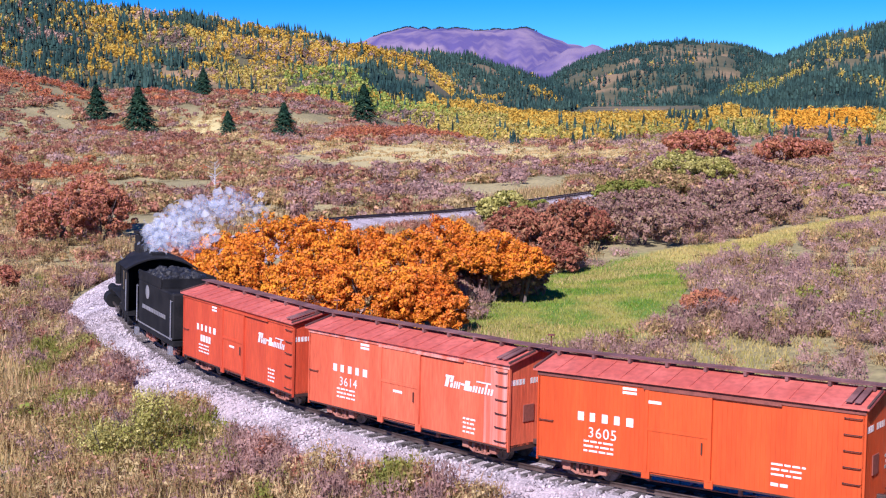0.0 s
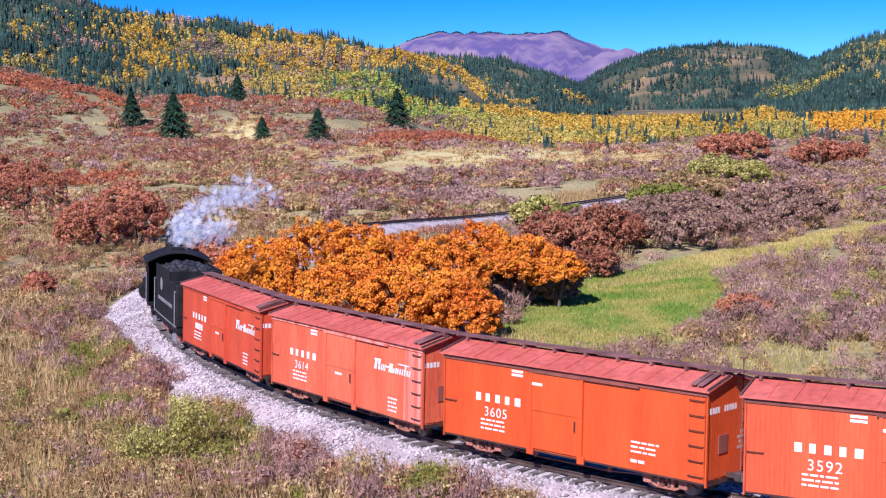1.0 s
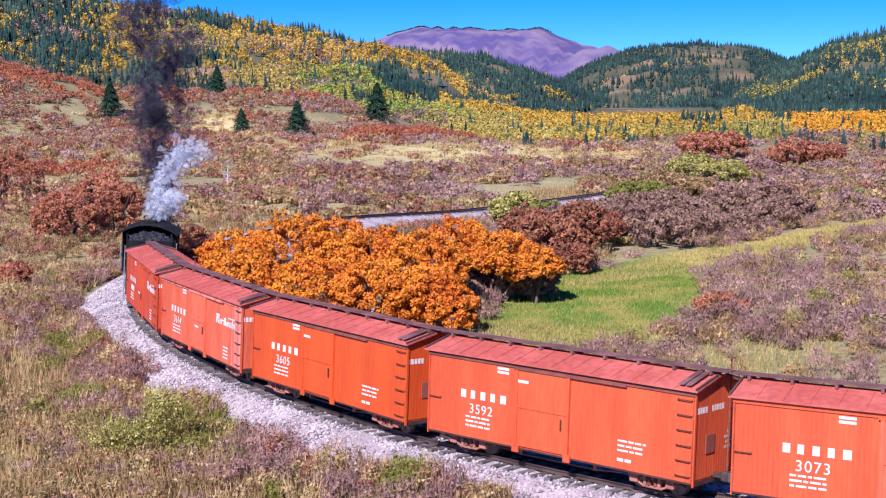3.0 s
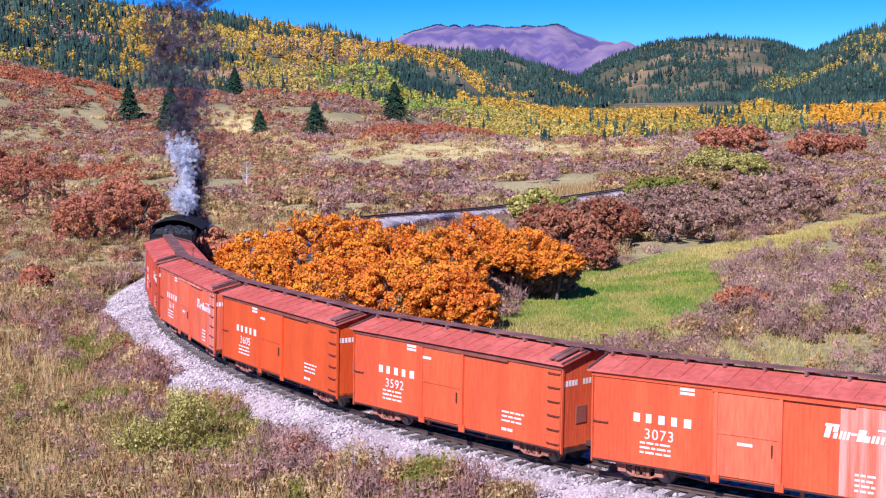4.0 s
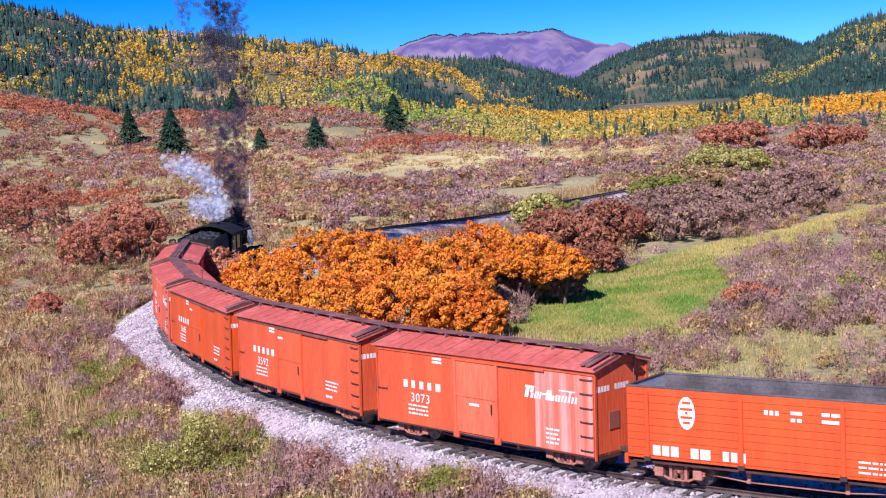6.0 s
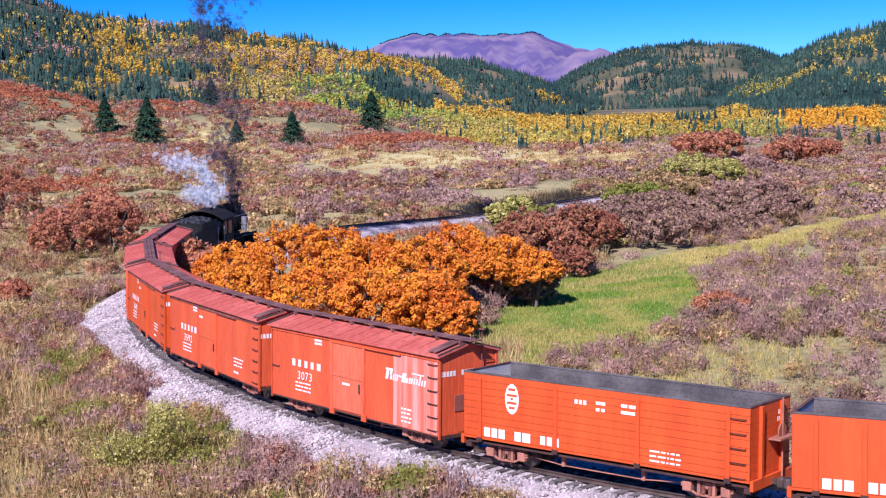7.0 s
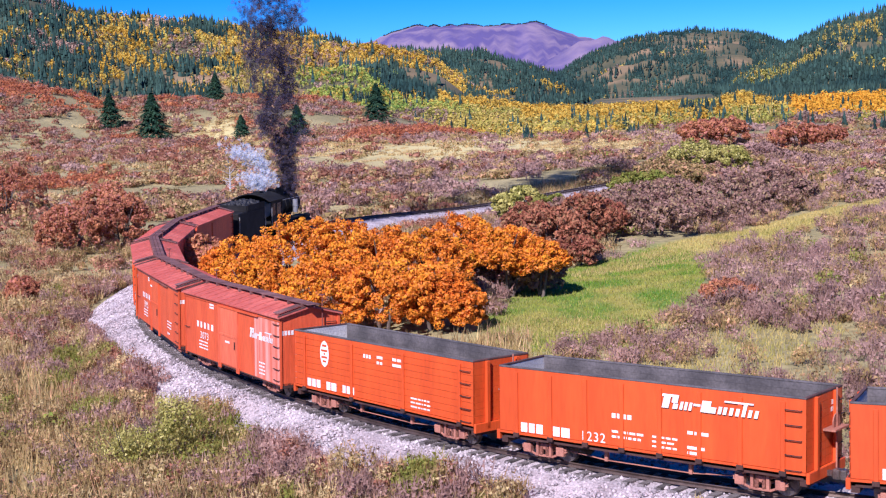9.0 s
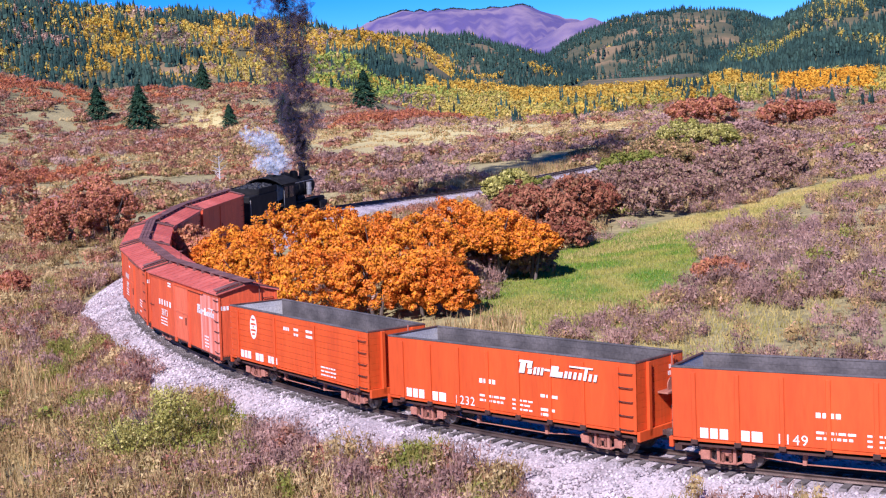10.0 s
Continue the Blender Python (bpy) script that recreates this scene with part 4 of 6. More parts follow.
    part("cab_floor", boxes(bmesh.new(), (x0 - 0.3, x1, -w, w, 1.0, 1.149)), M_BLACK, cab)
    for s in (1, -1):
        a, b = sorted((s * 0.7, s * 1.45))
        part("running_board", boxes(bmesh.new(), (x1, 3.3, a, b, 1.38, 1.44)), M_BLACK, car)
        bm = bmesh.new()
        rod(bm, (2.75, s * 1.28, 0.78), (3.85, s * 1.28, 0.78), 0.37, 18)
        rod(bm, (2.70, s * 1.22, 1.26), (3.90, s * 1.22, 1.26), 0.22, 14)
        boxes(bm, (2.9, 3.7, s * 1.1 - 0.35, s * 1.1 + 0.3, 0.85, 1.35), bevel=0.03)
        part("cylinder", bm, M_BLACK, car)
        bm = bmesh.new()
        rod(bm, (x1, s * 0.9, 2.85), (3.3, s * 0.9, 2.85), 0.02, 6)
        part("handrail", bm, M_SILVER, car)
        bm = boxes(bmesh.new(), (-1.6, 1.4, s * 0.66 - 0.03, s * 0.66 + 0.03, 0.42, 0.52), (0.3, 2.8, s * 1.3 - 0.03, s * 1.3 + 0.03, 0.62, 0.72))
        part("side_rod", bm, M_STEEL, car)
        part("frame_plate", boxes(bmesh.new(), (-2.0, 2.3, s * 0.92 - 0.03, s * 0.92 + 0.03, 0.42, 1.1), bevel=0.01), M_BLACK, car, "black outside frame plate")
        for x in (-1.5, -0.5, 0.5, 1.5):
            bm = rod(bmesh.new(), (x, s * 0.96, 0.5), (x, s * 1.14, 0.5), 0.3, 14)
            part("crank_counterweight", bm, M_BLACK, car)
        bm = rod(bmesh.new(), (1.6, s * 1.15, 1.75), (1.6, s * 1.15, 2.75), 0.2, 12)
        rod(bm, (1.6, s * 1.15, 2.2), (1.6, s * 1.15, 2.3), 0.24, 12)
        part("air_pump", bm, M_SILVER if s < 0 else M_BLACK, car)
        bm = bmesh.new()
        rod(bm, (-0.4, s * 0.95, 1.6), (0.8, s * 0.95, 1.6), 0.2, 14)
        part("air_tank", bm, M_BLACK, car)
        bm = bmesh.new()
        rod(bm, (x0 - 0.05, s * (w + 0.06), 1.2), (x0 - 0.05, s * (w + 0.06), 2.6), 0.022, 6)
        part("grab_rail", bm, M_SILVER, cab)
    bm = boxes(bmesh.new(), (-3.3, 4.35, -0.45, 0.45, 0.62, 1.05))
    part("frame", bm, M_BLACK, car)
    bm = boxes(bmesh.new(), (4.3, 4.6, -1.35, 1.35, 0.62, 0.98), (3.4, 4.4, -1.2, 1.2, 1.0, 1.06), bevel=0.02)
    for k in range(7):
        y = -0.9 + k * 0.3
        rod(bm, (4.5, y, 0.65), (5.3 - abs(y) * 0.55, y * 0.8, 0.15), 0.035, 6)
    part("pilot", bm, M_BLACK, car, "slatted pilot at the front")
    for x in (-1.5, -0.5, 0.5, 1.5):
        wheelset(car, x, 0.5, M_BLACK)
    wheelset(car, 2.9, 0.36, M_BLACK)
    return car


def build_train():
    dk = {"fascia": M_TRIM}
    lead = locomotive()
    DRIVEN.append((lead, 10.75, 1.6))
    DRIVEN.append((tender(), 3.55, 1.7))
    cars = [
        (boxcar("red-brown wooden boxcar with white lettering", M_PAINT[0], M_ROOF, "", {"script": True}), 9.14),
        (boxcar("faded red wooden boxcar with pale trim under the roof", M_PAINT[1], M_ROOF, "3614", {"script": True, "fascia": M_PAINT[4], "patch": (-4.5, -3.6)}), 9.14),
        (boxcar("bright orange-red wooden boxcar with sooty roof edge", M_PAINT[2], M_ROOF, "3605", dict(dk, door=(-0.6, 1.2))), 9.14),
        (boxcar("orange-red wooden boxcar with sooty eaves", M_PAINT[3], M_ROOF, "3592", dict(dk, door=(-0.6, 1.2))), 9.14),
        (boxcar("faded orange-red wooden boxcar with patched planks", M_PAINT[3], M_ROOF, "3073", {"script": True, "door_paint": M_PAINT[1], "patch": (-4.5, -2.35)}), 9.14),
        (gondola("orange-red wooden gondola with a white round emblem", "", 4.6, False, True, 4), 9.2),
        (gondola("orange-red wooden gondola with white slanting script", "1232", 4.67, True, False, 8), 9.34),
        (gondola("orange-red wooden gondola with white block letters", "1149", 4.67, False, False, 8), 9.34)]
    a = 0
    for car, length in cars:
        L = length + 0.85
        DRIVEN.append((car, -(a + L / 2), 3.2))
        a += L


build_train()


# ---- plants ----
def leaves(rng, base, width, height, count, size, lobes=5, twig=0.35, lean=0.5, low=0.12):
    """Leaf and twig triangles of many shrubs at once. base: (n, 3); width, height, count, size per shrub. Returns vertices (3 a leaf)."""
    n = len(base)
    idx = np.repeat(np.arange(n), count)
    m = len(idx)
    lo = rng.normal(0, 1, (n, lobes, 3))
    lo /= np.linalg.norm(lo, axis=2, keepdims=True)
    lo *= rng.uniform(0.2, 1, (n, lobes, 1)) ** 0.5
    lr = rng.uniform(0.32, 0.62, (n, lobes))
    k = rng.randint(0, lobes, m)
    d = rng.normal(0, 1, (m, 3))
    d /= np.linalg.norm(d, axis=1, keepdims=True)
    p = lo[idx, k] * 0.62 + d * (lr[idx, k] * rng.uniform(0.15, 1, m) ** 0.35)[:, None]
    p[:, 2] = np.clip(p[:, 2] * 0.5 + 0.5, low * rng.uniform(0, 1, m), 1.15)
    pos = base[idx] + np.stack([p[:, 0] * width[idx] / 2, p[:, 1] * width[idx] / 2, p[:, 2] * height[idx]], 1)
    face = d * 1.1 + rng.normal(0, 0.2, (m, 3)) + np.array((0, 0, 0.25))
    a = np.cross(face, rng.normal(0, 1, (m, 3)))
    a /= np.linalg.norm(a, axis=1, keepdims=True)
    b = np.cross(face, a)
    b /= np.linalg.norm(b, axis=1, keepdims=True)
    s = size[idx] * rng.uniform(0.6, 1.4, m)
    tw = rng.uniform(0, 1, m) < twig
    up = np.stack([p[:, 0] * lean + rng.normal(0, 0.25, m), p[:, 1] * lean + rng.normal(0, 0.25, m), np.full(m, 1.0)], 1)
    up /= np.linalg.norm(up, axis=1, keepdims=True)
    a[tw] = up[tw]
    sa, sb = np.where(tw, s * 2.6, s), np.where(tw, s * 0.28, s * 0.85)
    v = np.stack([pos - a * sa[:, None] * 0.5 - b * sb[:, None] * 0.5, pos - a * sa[:, None] * 0.35 + b * sb[:, None] * 0.5, pos + a * sa[:, None] * 0.6], 1)
    return v.reshape(-1, 3)


def tri_faces(v):
    return np.arange(len(v)).reshape(-1, 3)


def inside(x, y, cx, cy, rx, ry, turn, wob=0.15):
    a = radians(turn)
    u, v = x - cx, y - cy
    p, q = (u * math.cos(a) + v * math.sin(a)) / rx, (-u * math.sin(a) + v * math.cos(a)) / ry
    return np.hypot(p, q) < 1 + wob * waves(x, y, 8, 11)


SCRUB = {
    "purple": mat("bare_purple_brush", (0.37, 0.215, 0.18), (0.52, 0.335, 0.28), 0.06, 0.9, bump=0, third=(0.42, 0.27, 0.21), island=0.18, leaf=0.25, coords="World", grime=0.5),
    "rust": mat("russet_brush", (0.36, 0.150, 0.095), (0.48, 0.215, 0.14), 0.06, 0.9, bump=0, third=(0.46, 0.27, 0.17), island=0.18, leaf=0.3, coords="World", grime=0.5),
    "red": mat("red_oak_leaves", (0.49, 0.165, 0.08), (0.68, 0.27, 0.11), 0.15, 0.8, bump=0, third=(0.405, 0.140, 0.104), island=0.18, leaf=0.3, coords="World", grime=0.5),
    "sage": mat("sage_and_weeds", (0.326, 0.246, 0.091), (0.512, 0.362, 0.154), 0.08, 0.9, bump=0, third=(0.558, 0.319, 0.182), island=0.18, leaf=0.25, coords="World", grime=0.5),
    "straw": mat("straw_grass", (0.58, 0.44, 0.19), (0.74, 0.58, 0.29), 0.1, 0.9, bump=0, third=(0.450, 0.312, 0.156), island=0.22, leaf=0.3, coords="World"),
    "green": mat("green_brush", (0.25, 0.24, 0.05), (0.38, 0.34, 0.09), 0.2, 0.85, bump=0, third=(0.22, 0.28, 0.05), island=0.22, leaf=0.3, coords="World")}
M_MEADOW = mat("meadow_grass_blades", (0.20, 0.34, 0.03), (0.46, 0.43, 0.10), 0.35, 0.85, bump=0, third=(0.36, 0.33, 0.10), island=0.25, leaf=0.3, coords="World")
M_PATHGRASS = mat("yellow_green_grass", (0.44, 0.40, 0.12), (0.62, 0.51, 0.20), 0.25, 0.85, bump=0, third=(0.50, 0.38, 0.14), island=0.25, leaf=0.3, coords="World")
M_ORANGE = mat("orange_oak_leaves", (0.80, 0.21, 0.018), (0.90, 0.36, 0.022), 0.30, 0.85, bump=0, third=(0.58, 0.19, 0.045), island=0.45, leaf=0.08, coords="World")
M_RUSTOAK = mat("rust_oak_leaves", (0.48, 0.19, 0.10), (0.66, 0.30, 0.14), 0.25, 0.8, bump=0, third=(0.44, 0.17, 0.13), island=0.4, leaf=0.3, coords="World")
M_THICKET = mat("dark_thicket_leaves", (0.31, 0.165, 0.135), (0.44, 0.27, 0.21), 0.3, 0.9, bump=0, third=(0.34, 0.24, 0.13), island=0.35, leaf=0.25, coords="World", grime=0.4)
M_RUSSET = mat("russet_bush_leaves", (0.36, 0.12, 0.075), (0.50, 0.20, 0.11), 0.3, 0.9, bump=0, third=(0.33, 0.18, 0.09), island=0.3, leaf=0.25, coords="World", grime=0.4)
M_OLIVE = mat("olive_leaves", (0.34, 0.33, 0.07), (0.56, 0.50, 0.15), 0.5, 0.8, bump=0, third=(0.56, 0.50, 0.18), island=0.35, leaf=0.3, coords="World")
M_BARK = mat("grey_brown_bark", (0.10, 0.075, 0.06), (0.17, 0.13, 0.11), 3, 0.95)
M_PINE = mat("spruce_needles", (0.022, 0.065, 0.04), (0.05, 0.115, 0.06), 0.5, 0.8, bump=0, island=0.5, leaf=0.1, coords="World")
M_FARPINE = mat("far_conifers", (0.017, 0.044, 0.040), (0.038, 0.076, 0.058), 0.01, 0.9, bump=0, island=0.5, leaf=0.05, coords="World")
M_ASPEN = mat("yellow_aspens", (0.66, 0.38, 0.045), (0.80, 0.52, 0.085), 0.012, 0.85, bump=0, third=(0.52, 0.42, 0.09), island=0.3, leaf=0.3, coords="World")
M_AMBER = mat("amber_aspens", (0.78, 0.37, 0.03), (0.86, 0.46, 0.05), 0.012, 0.85, bump=0, island=0.2, leaf=0.3, coords="World")
M_LIME = mat("turning_aspens", (0.40, 0.40, 0.08), (0.66, 0.54, 0.12), 0.012, 0.85, bump=0, third=(0.50, 0.36, 0.12), island=0.35, leaf=0.3, coords="World")
M_GREENASP = mat("green_aspens", (0.26, 0.42, 0.08), (0.42, 0.50, 0.10), 0.012, 0.85, bump=0, third=(0.46, 0.42, 0.10), island=0.3, leaf=0.3, coords="World")
M_BARE = mat("bare_grey_aspens", (0.308, 0.210, 0.168), (0.476, 0.308, 0.224), 0.012, 0.9, bump=0, island=0.4, leaf=0.2, coords="World")


def scatter(rng, r0, r1, az0, az1, n):
    a = np.radians(rng.uniform(az0, az1, n))
    r = np.sqrt(rng.uniform(r0 * r0, r1 * r1, n))
    return r * np.sin(a), r * np.cos(a)


def build_scrub():
    rng = np.random.RandomState(21)
    out = {k: [] for k in SCRUB}
    #        r0   r1   n     width       height      leaves size
    bands = [(30, 62, 1900, (1.1, 2.3), (0.6, 1.3), 190, 0.11), (62, 125, 3600, (1.5, 3.0), (0.7, 1.6), 190, 0.155),
             (125, 230, 3800, (2.0, 4.6), (0.8, 2.0), 120, 0.34), (230, 420, 4200, (3.0, 7.0), (1.0, 2.4), 90, 0.48), (420, 640, 2400, (4, 10), (1.6, 3.2), 60, 0.75),
             (300, 560, 2600, (3.0, 7.0), (1.0, 2.6), 80, 0.55)]
    for r0, r1, n, ww, hh, c, sz in bands:
        x, y = scatter(rng, r0, r1, -23, -2 if r0 == 300 else 23, n)
        d, tz = track_near(x, y)
        az = np.degrees(np.arctan2(x, y))
        keep = d > np.where(r0 < 100, 4.9, 5.2) + rng.uniform(-0.6, 1.0, n)
        keep &= ~inside(x, y, 9.8, 75, 5.2, 18, -20) & ~inside(x, y, 26.8, 100.8, 28, 3.3, 49.5)
        # the open ground on the near side of the inner field
        keep &= ~((y < 66) & (x > -9) & (d > 4) & (y > np.interp(x, [-9, -4, 4, 20], [60, 52, 44, 38])) & (x < 5))
        g = waves(x, y, 40, 31) + 0.5 * waves(x, y, 14, 32)
        grassy = waves(x, y, 60, 41) + 0.6 * waves(x, y, 20, 42)
        keep &= (grassy + rng.normal(0, 0.15, n) < np.where(np.hypot(x, y) < 100, 0.7, np.where(az < -2.5, 0.42, 0.42))) | (rng.uniform(0, 1, n) < 0.06)
        keep &= ~((d < 5.8) & (y > 104) & (x > -13))
        for q in OPEN:
            keep &= ~(inside(x, y, *q[:5], 0.35) & (rng.uniform(0, 1, n) < (0.88 if q[5] == PALE else 0.6)))
        x, y, g, d, az = x[keep], y[keep], g[keep], d[keep], az[keep]
        n = len(x)
        u = rng.uniform(0, 1, n)
        left = np.clip((-az - 1) / 6, 0, 1)
        near = np.clip((75 - np.hypot(x, y)) / 20, 0, 1) * (az < 0)
        kind = np.where(g > 0.55, "rust", "purple").astype("<U6")
        kind[(u < 0.5 * left) & (near < 0.5)] = "rust"
        kind[(near > 0.3) & (kind == "rust")] = "purple"
        kind[(u > np.where(az > 2, 0.66, 0.76))] = "sage"
        kind[(u > np.where(np.hypot(x, y) > 100, 0.95, 0.90))] = "straw"
        kind[(waves(x, y, 34, 51) > 1.25) & (np.hypot(x, y) > 105) & (left > 0.2)] = "red"
        open_left = (az < -5.5) & (np.hypot(x, y) > 60) & (np.hypot(x, y) < 250)
        kind[open_left & (rng.uniform(0, 1, n) < 0.42)] = "sage"
        kind[open_left & (rng.uniform(0, 1, n) < 0.16)] = "straw"
        kind[(near > 0.3) & (u < 0.45)] = "sage"
        kind[(near > 0.3) & (u > 0.45) & (u < 0.6)] = "straw"
        kind[(near > 0.3) & (u > 0.93)] = "green"
        kind[(u > 0.975) & (az > 3)] = "green"
        kind[(az > 1) & (np.hypot(x, y) < 135) & ((kind == "rust") | (kind == "red"))] = "purple"
        kind[inside(x, y, -130, 462, 30, 22, 0)] = "red"
        kind[inside(x, y, -66, 500, 36, 14, 0)] = "red"
        kind[inside(x, y, -58, 200, 14, 12, 0)] = "red"
        kind[inside(x, y, 62, 198, 16, 12, 0)] = "rust"
        w, h = rng.uniform(*ww, n), rng.uniform(*hh, n)
        # low plants where the view looks down over the bank's foot
        z = ground_z(x, y)
        base = np.stack([x, y, z - 0.05], 1)
        for k in SCRUB:
            q = kind == k
            if q.any():
                out[k].append(leaves(rng, base[q], w[q], h[q], np.full(q.sum(), c), np.full(q.sum(), sz), twig=(0.6 if k in ("purple", "sage", "straw") else 0.3) * (1.0 if r0 < 100 else 0.4)))
    # a dense belt of red oak brush behind the clearing
    n = 190
    x = rng.uniform(-19, 20, n)
    y = 316 + 0.35 * (x + 19) + rng.uniform(0, 26, n)
    top = np.interp(x, [-19, -8, 0, 10, 20], [3.0, 4.3, 4.0, 3.0, 1.6])
    base = np.stack([x, y, ground_z(x, y) - 0.05], 1)
    out["red"].append(leaves(rng, base, rng.uniform(3, 6, n), top * rng.uniform(0.6, 1.05, n), np.full(n, 170), np.full(n, 0.42), lobes=7, twig=0.1))
    for cx, cy, rx, ry, turn, tone in OPEN:
        n = 330 if tone == PALE else 200
        a, r = rng.uniform(0, 6.28, n), rng.uniform(0, 1, n) ** 0.5 * 1.1
        t = radians(turn)
        px, py = r * np.cos(a) * rx, r * np.sin(a) * ry
        x, y = cx + px * math.cos(t) - py * math.sin(t), cy + px * math.sin(t) + py * math.cos(t)
        base = np.stack([x, y, ground_z(x, y) - 0.05], 1)
        k = "straw" if tone == PALE else "sage"
        out[k].append(leaves(rng, base, rng.uniform(1.5, 4, n), rng.uniform(0.25, 0.6, n), np.full(n, 45), np.full(n, 0.26), twig=0.3))
    names = {"purple": "bare purple-brown brush covering the valley", "rust": "russet autumn brush", "red": "red autumn scrub oak thickets", "sage": "olive and tan sagebrush and weeds",
             "straw": "straw-coloured dry grass clumps", "green": "yellow-green low brush"}
    for k, vs in out.items():
        v = np.concatenate(vs)
        tagged(np_part("brush" if k != "straw" else "dry_grass", v, tri_faces(v), SCRUB[k]), names[k], "brush", kind="stuff")
    # blades of grass: foreground bank, meadow and the dry path
    for name, label, n, box, m, hh in (
            ("grass", "thin grass and weeds inside the curve", 16000, (4, 58, 15, 9, 20), M_PATHGRASS, (0.12, 0.34)),
            ("grass", "tall dry grass on the near bank", 52000, None, SCRUB["straw"], (0.35, 0.95)),
            ("grass", "brown weed stalks among the grass", 30000, None, SCRUB["sage"], (0.4, 1.1)),
            ("meadow_grass", "short green and yellow meadow grass", 26000, (9.8, 75, 5.0, 17.5, -20), M_MEADOW, (0.10, 0.22)),
            ("dry_grass", "yellow-green grass along the path", 16000, (26.4, 101.2, 28, 2.6, 49.5), M_PATHGRASS, (0.12, 0.3))):
        if box:
            cx, cy, rx, ry, turn = box
            a, r = rng.uniform(0, 6.28, n), rng.uniform(0, 1, n) ** 0.5
            px, py = r * np.cos(a) * rx, r * np.sin(a) * ry
            t = radians(turn)
            x, y = cx + px * math.cos(t) - py * math.sin(t), cy + px * math.sin(t) + py * math.cos(t)
        else:
            x, y = scatter(rng, 30, 95, -22, 4, n)
            k = n // 5
            ts, to = rng.uniform(34, 100, k), rng.uniform(4.7, 10, k) * rng.choice([-1, 1], k)
            th = np.interp(ts, TS, TH)
            x[:k], y[:k] = np.interp(ts, TS, TX) - np.sin(th) * to, np.interp(ts, TS, TY) + np.cos(th) * to
        d, _ = track_near(x, y)
        q = (d > 4.6) & ~((y > 61) & (y < 100) & (x < 2) & (x > -14))
        if not box:
            q &= ~((x > -14) & (y > 62) & (y < 100))
        x, y = x[q], y[q]
        n = len(x)
        z = ground_z(x, y)
        h = rng.uniform(*hh, n)
        a = rng.uniform(0, 6.28, n)
        w = 0.014 + 0.02 * rng.uniform(0, 1, n) + np.hypot(x, y) * 0.00022
        b = np.stack([x, y, z - 0.05], 1)
        s = np.stack([np.cos(a) * w, np.sin(a) * w, 0 * a], 1)
        tip = b + np.stack([rng.normal(0, 0.25, n) * h, rng.normal(0, 0.25, n) * h, h], 1)
        v = np.stack([b - s, b + s, tip], 1).reshape(-1, 3)
        tagged(np_part(name, v, tri_faces(v), m), label, "grass", kind="stuff")


def build_bank():
    """Brush and tall weeds along the foot of the roadbed, on the outside of the curve."""
    rng = np.random.RandomState(8)
    n = 1250
    s_ = np.where(rng.uniform(0, 1, n) < 0.75, rng.uniform(-62, -8, n), rng.uniform(-8, 14, n))
    off = np.interp(s_, [-62, -14, 2, 14], [2.9, 3.1, 4.1, 4.2]) + np.abs(rng.normal(0, 1.5, n)) + np.clip(waves(s_, 0 * s_, 12, 3), -0.4, 1)
    x0, y0, h0 = (np.interp(s_, TS, q) for q in (TX, TY, TH))
    x, y = x0 - np.sin(h0) * off, y0 + np.cos(h0) * off
    base = np.stack([x, y, np.maximum(ground_z(x, y), np.interp(off, [2.4, 3.5, 4.4, 5], [-0.45, -0.85, -1.35, -9])) - 0.08], 1)
    w, h = rng.uniform(0.9, 1.9, n), rng.uniform(0.6, 1.35, n)
    kind = (waves(x, y, 5, 9) + rng.normal(0, 0.35, n))
    for k, q in (("purple", kind < 0.05), ("rust", (kind >= 0.05) & (kind < 0.2)), ("sage", (kind >= 0.2) & (kind < 0.5)), ("straw", (kind >= 0.5) & (kind < 0.8)), ("green", kind >= 0.8)):
        v = leaves(rng, base[q], w[q], h[q], np.full(q.sum(), 190), np.full(q.sum(), 0.11), twig=0.6)
        tagged(np_part("brush", v, tri_faces(v), SCRUB[k]), "weeds and brush growing along the foot of the roadbed", "brush", kind="stuff")


build_scrub()
build_bank()


def limb(bm, a, b, r0, r1):
    rod(bm, a, b, r0, 7, r1)


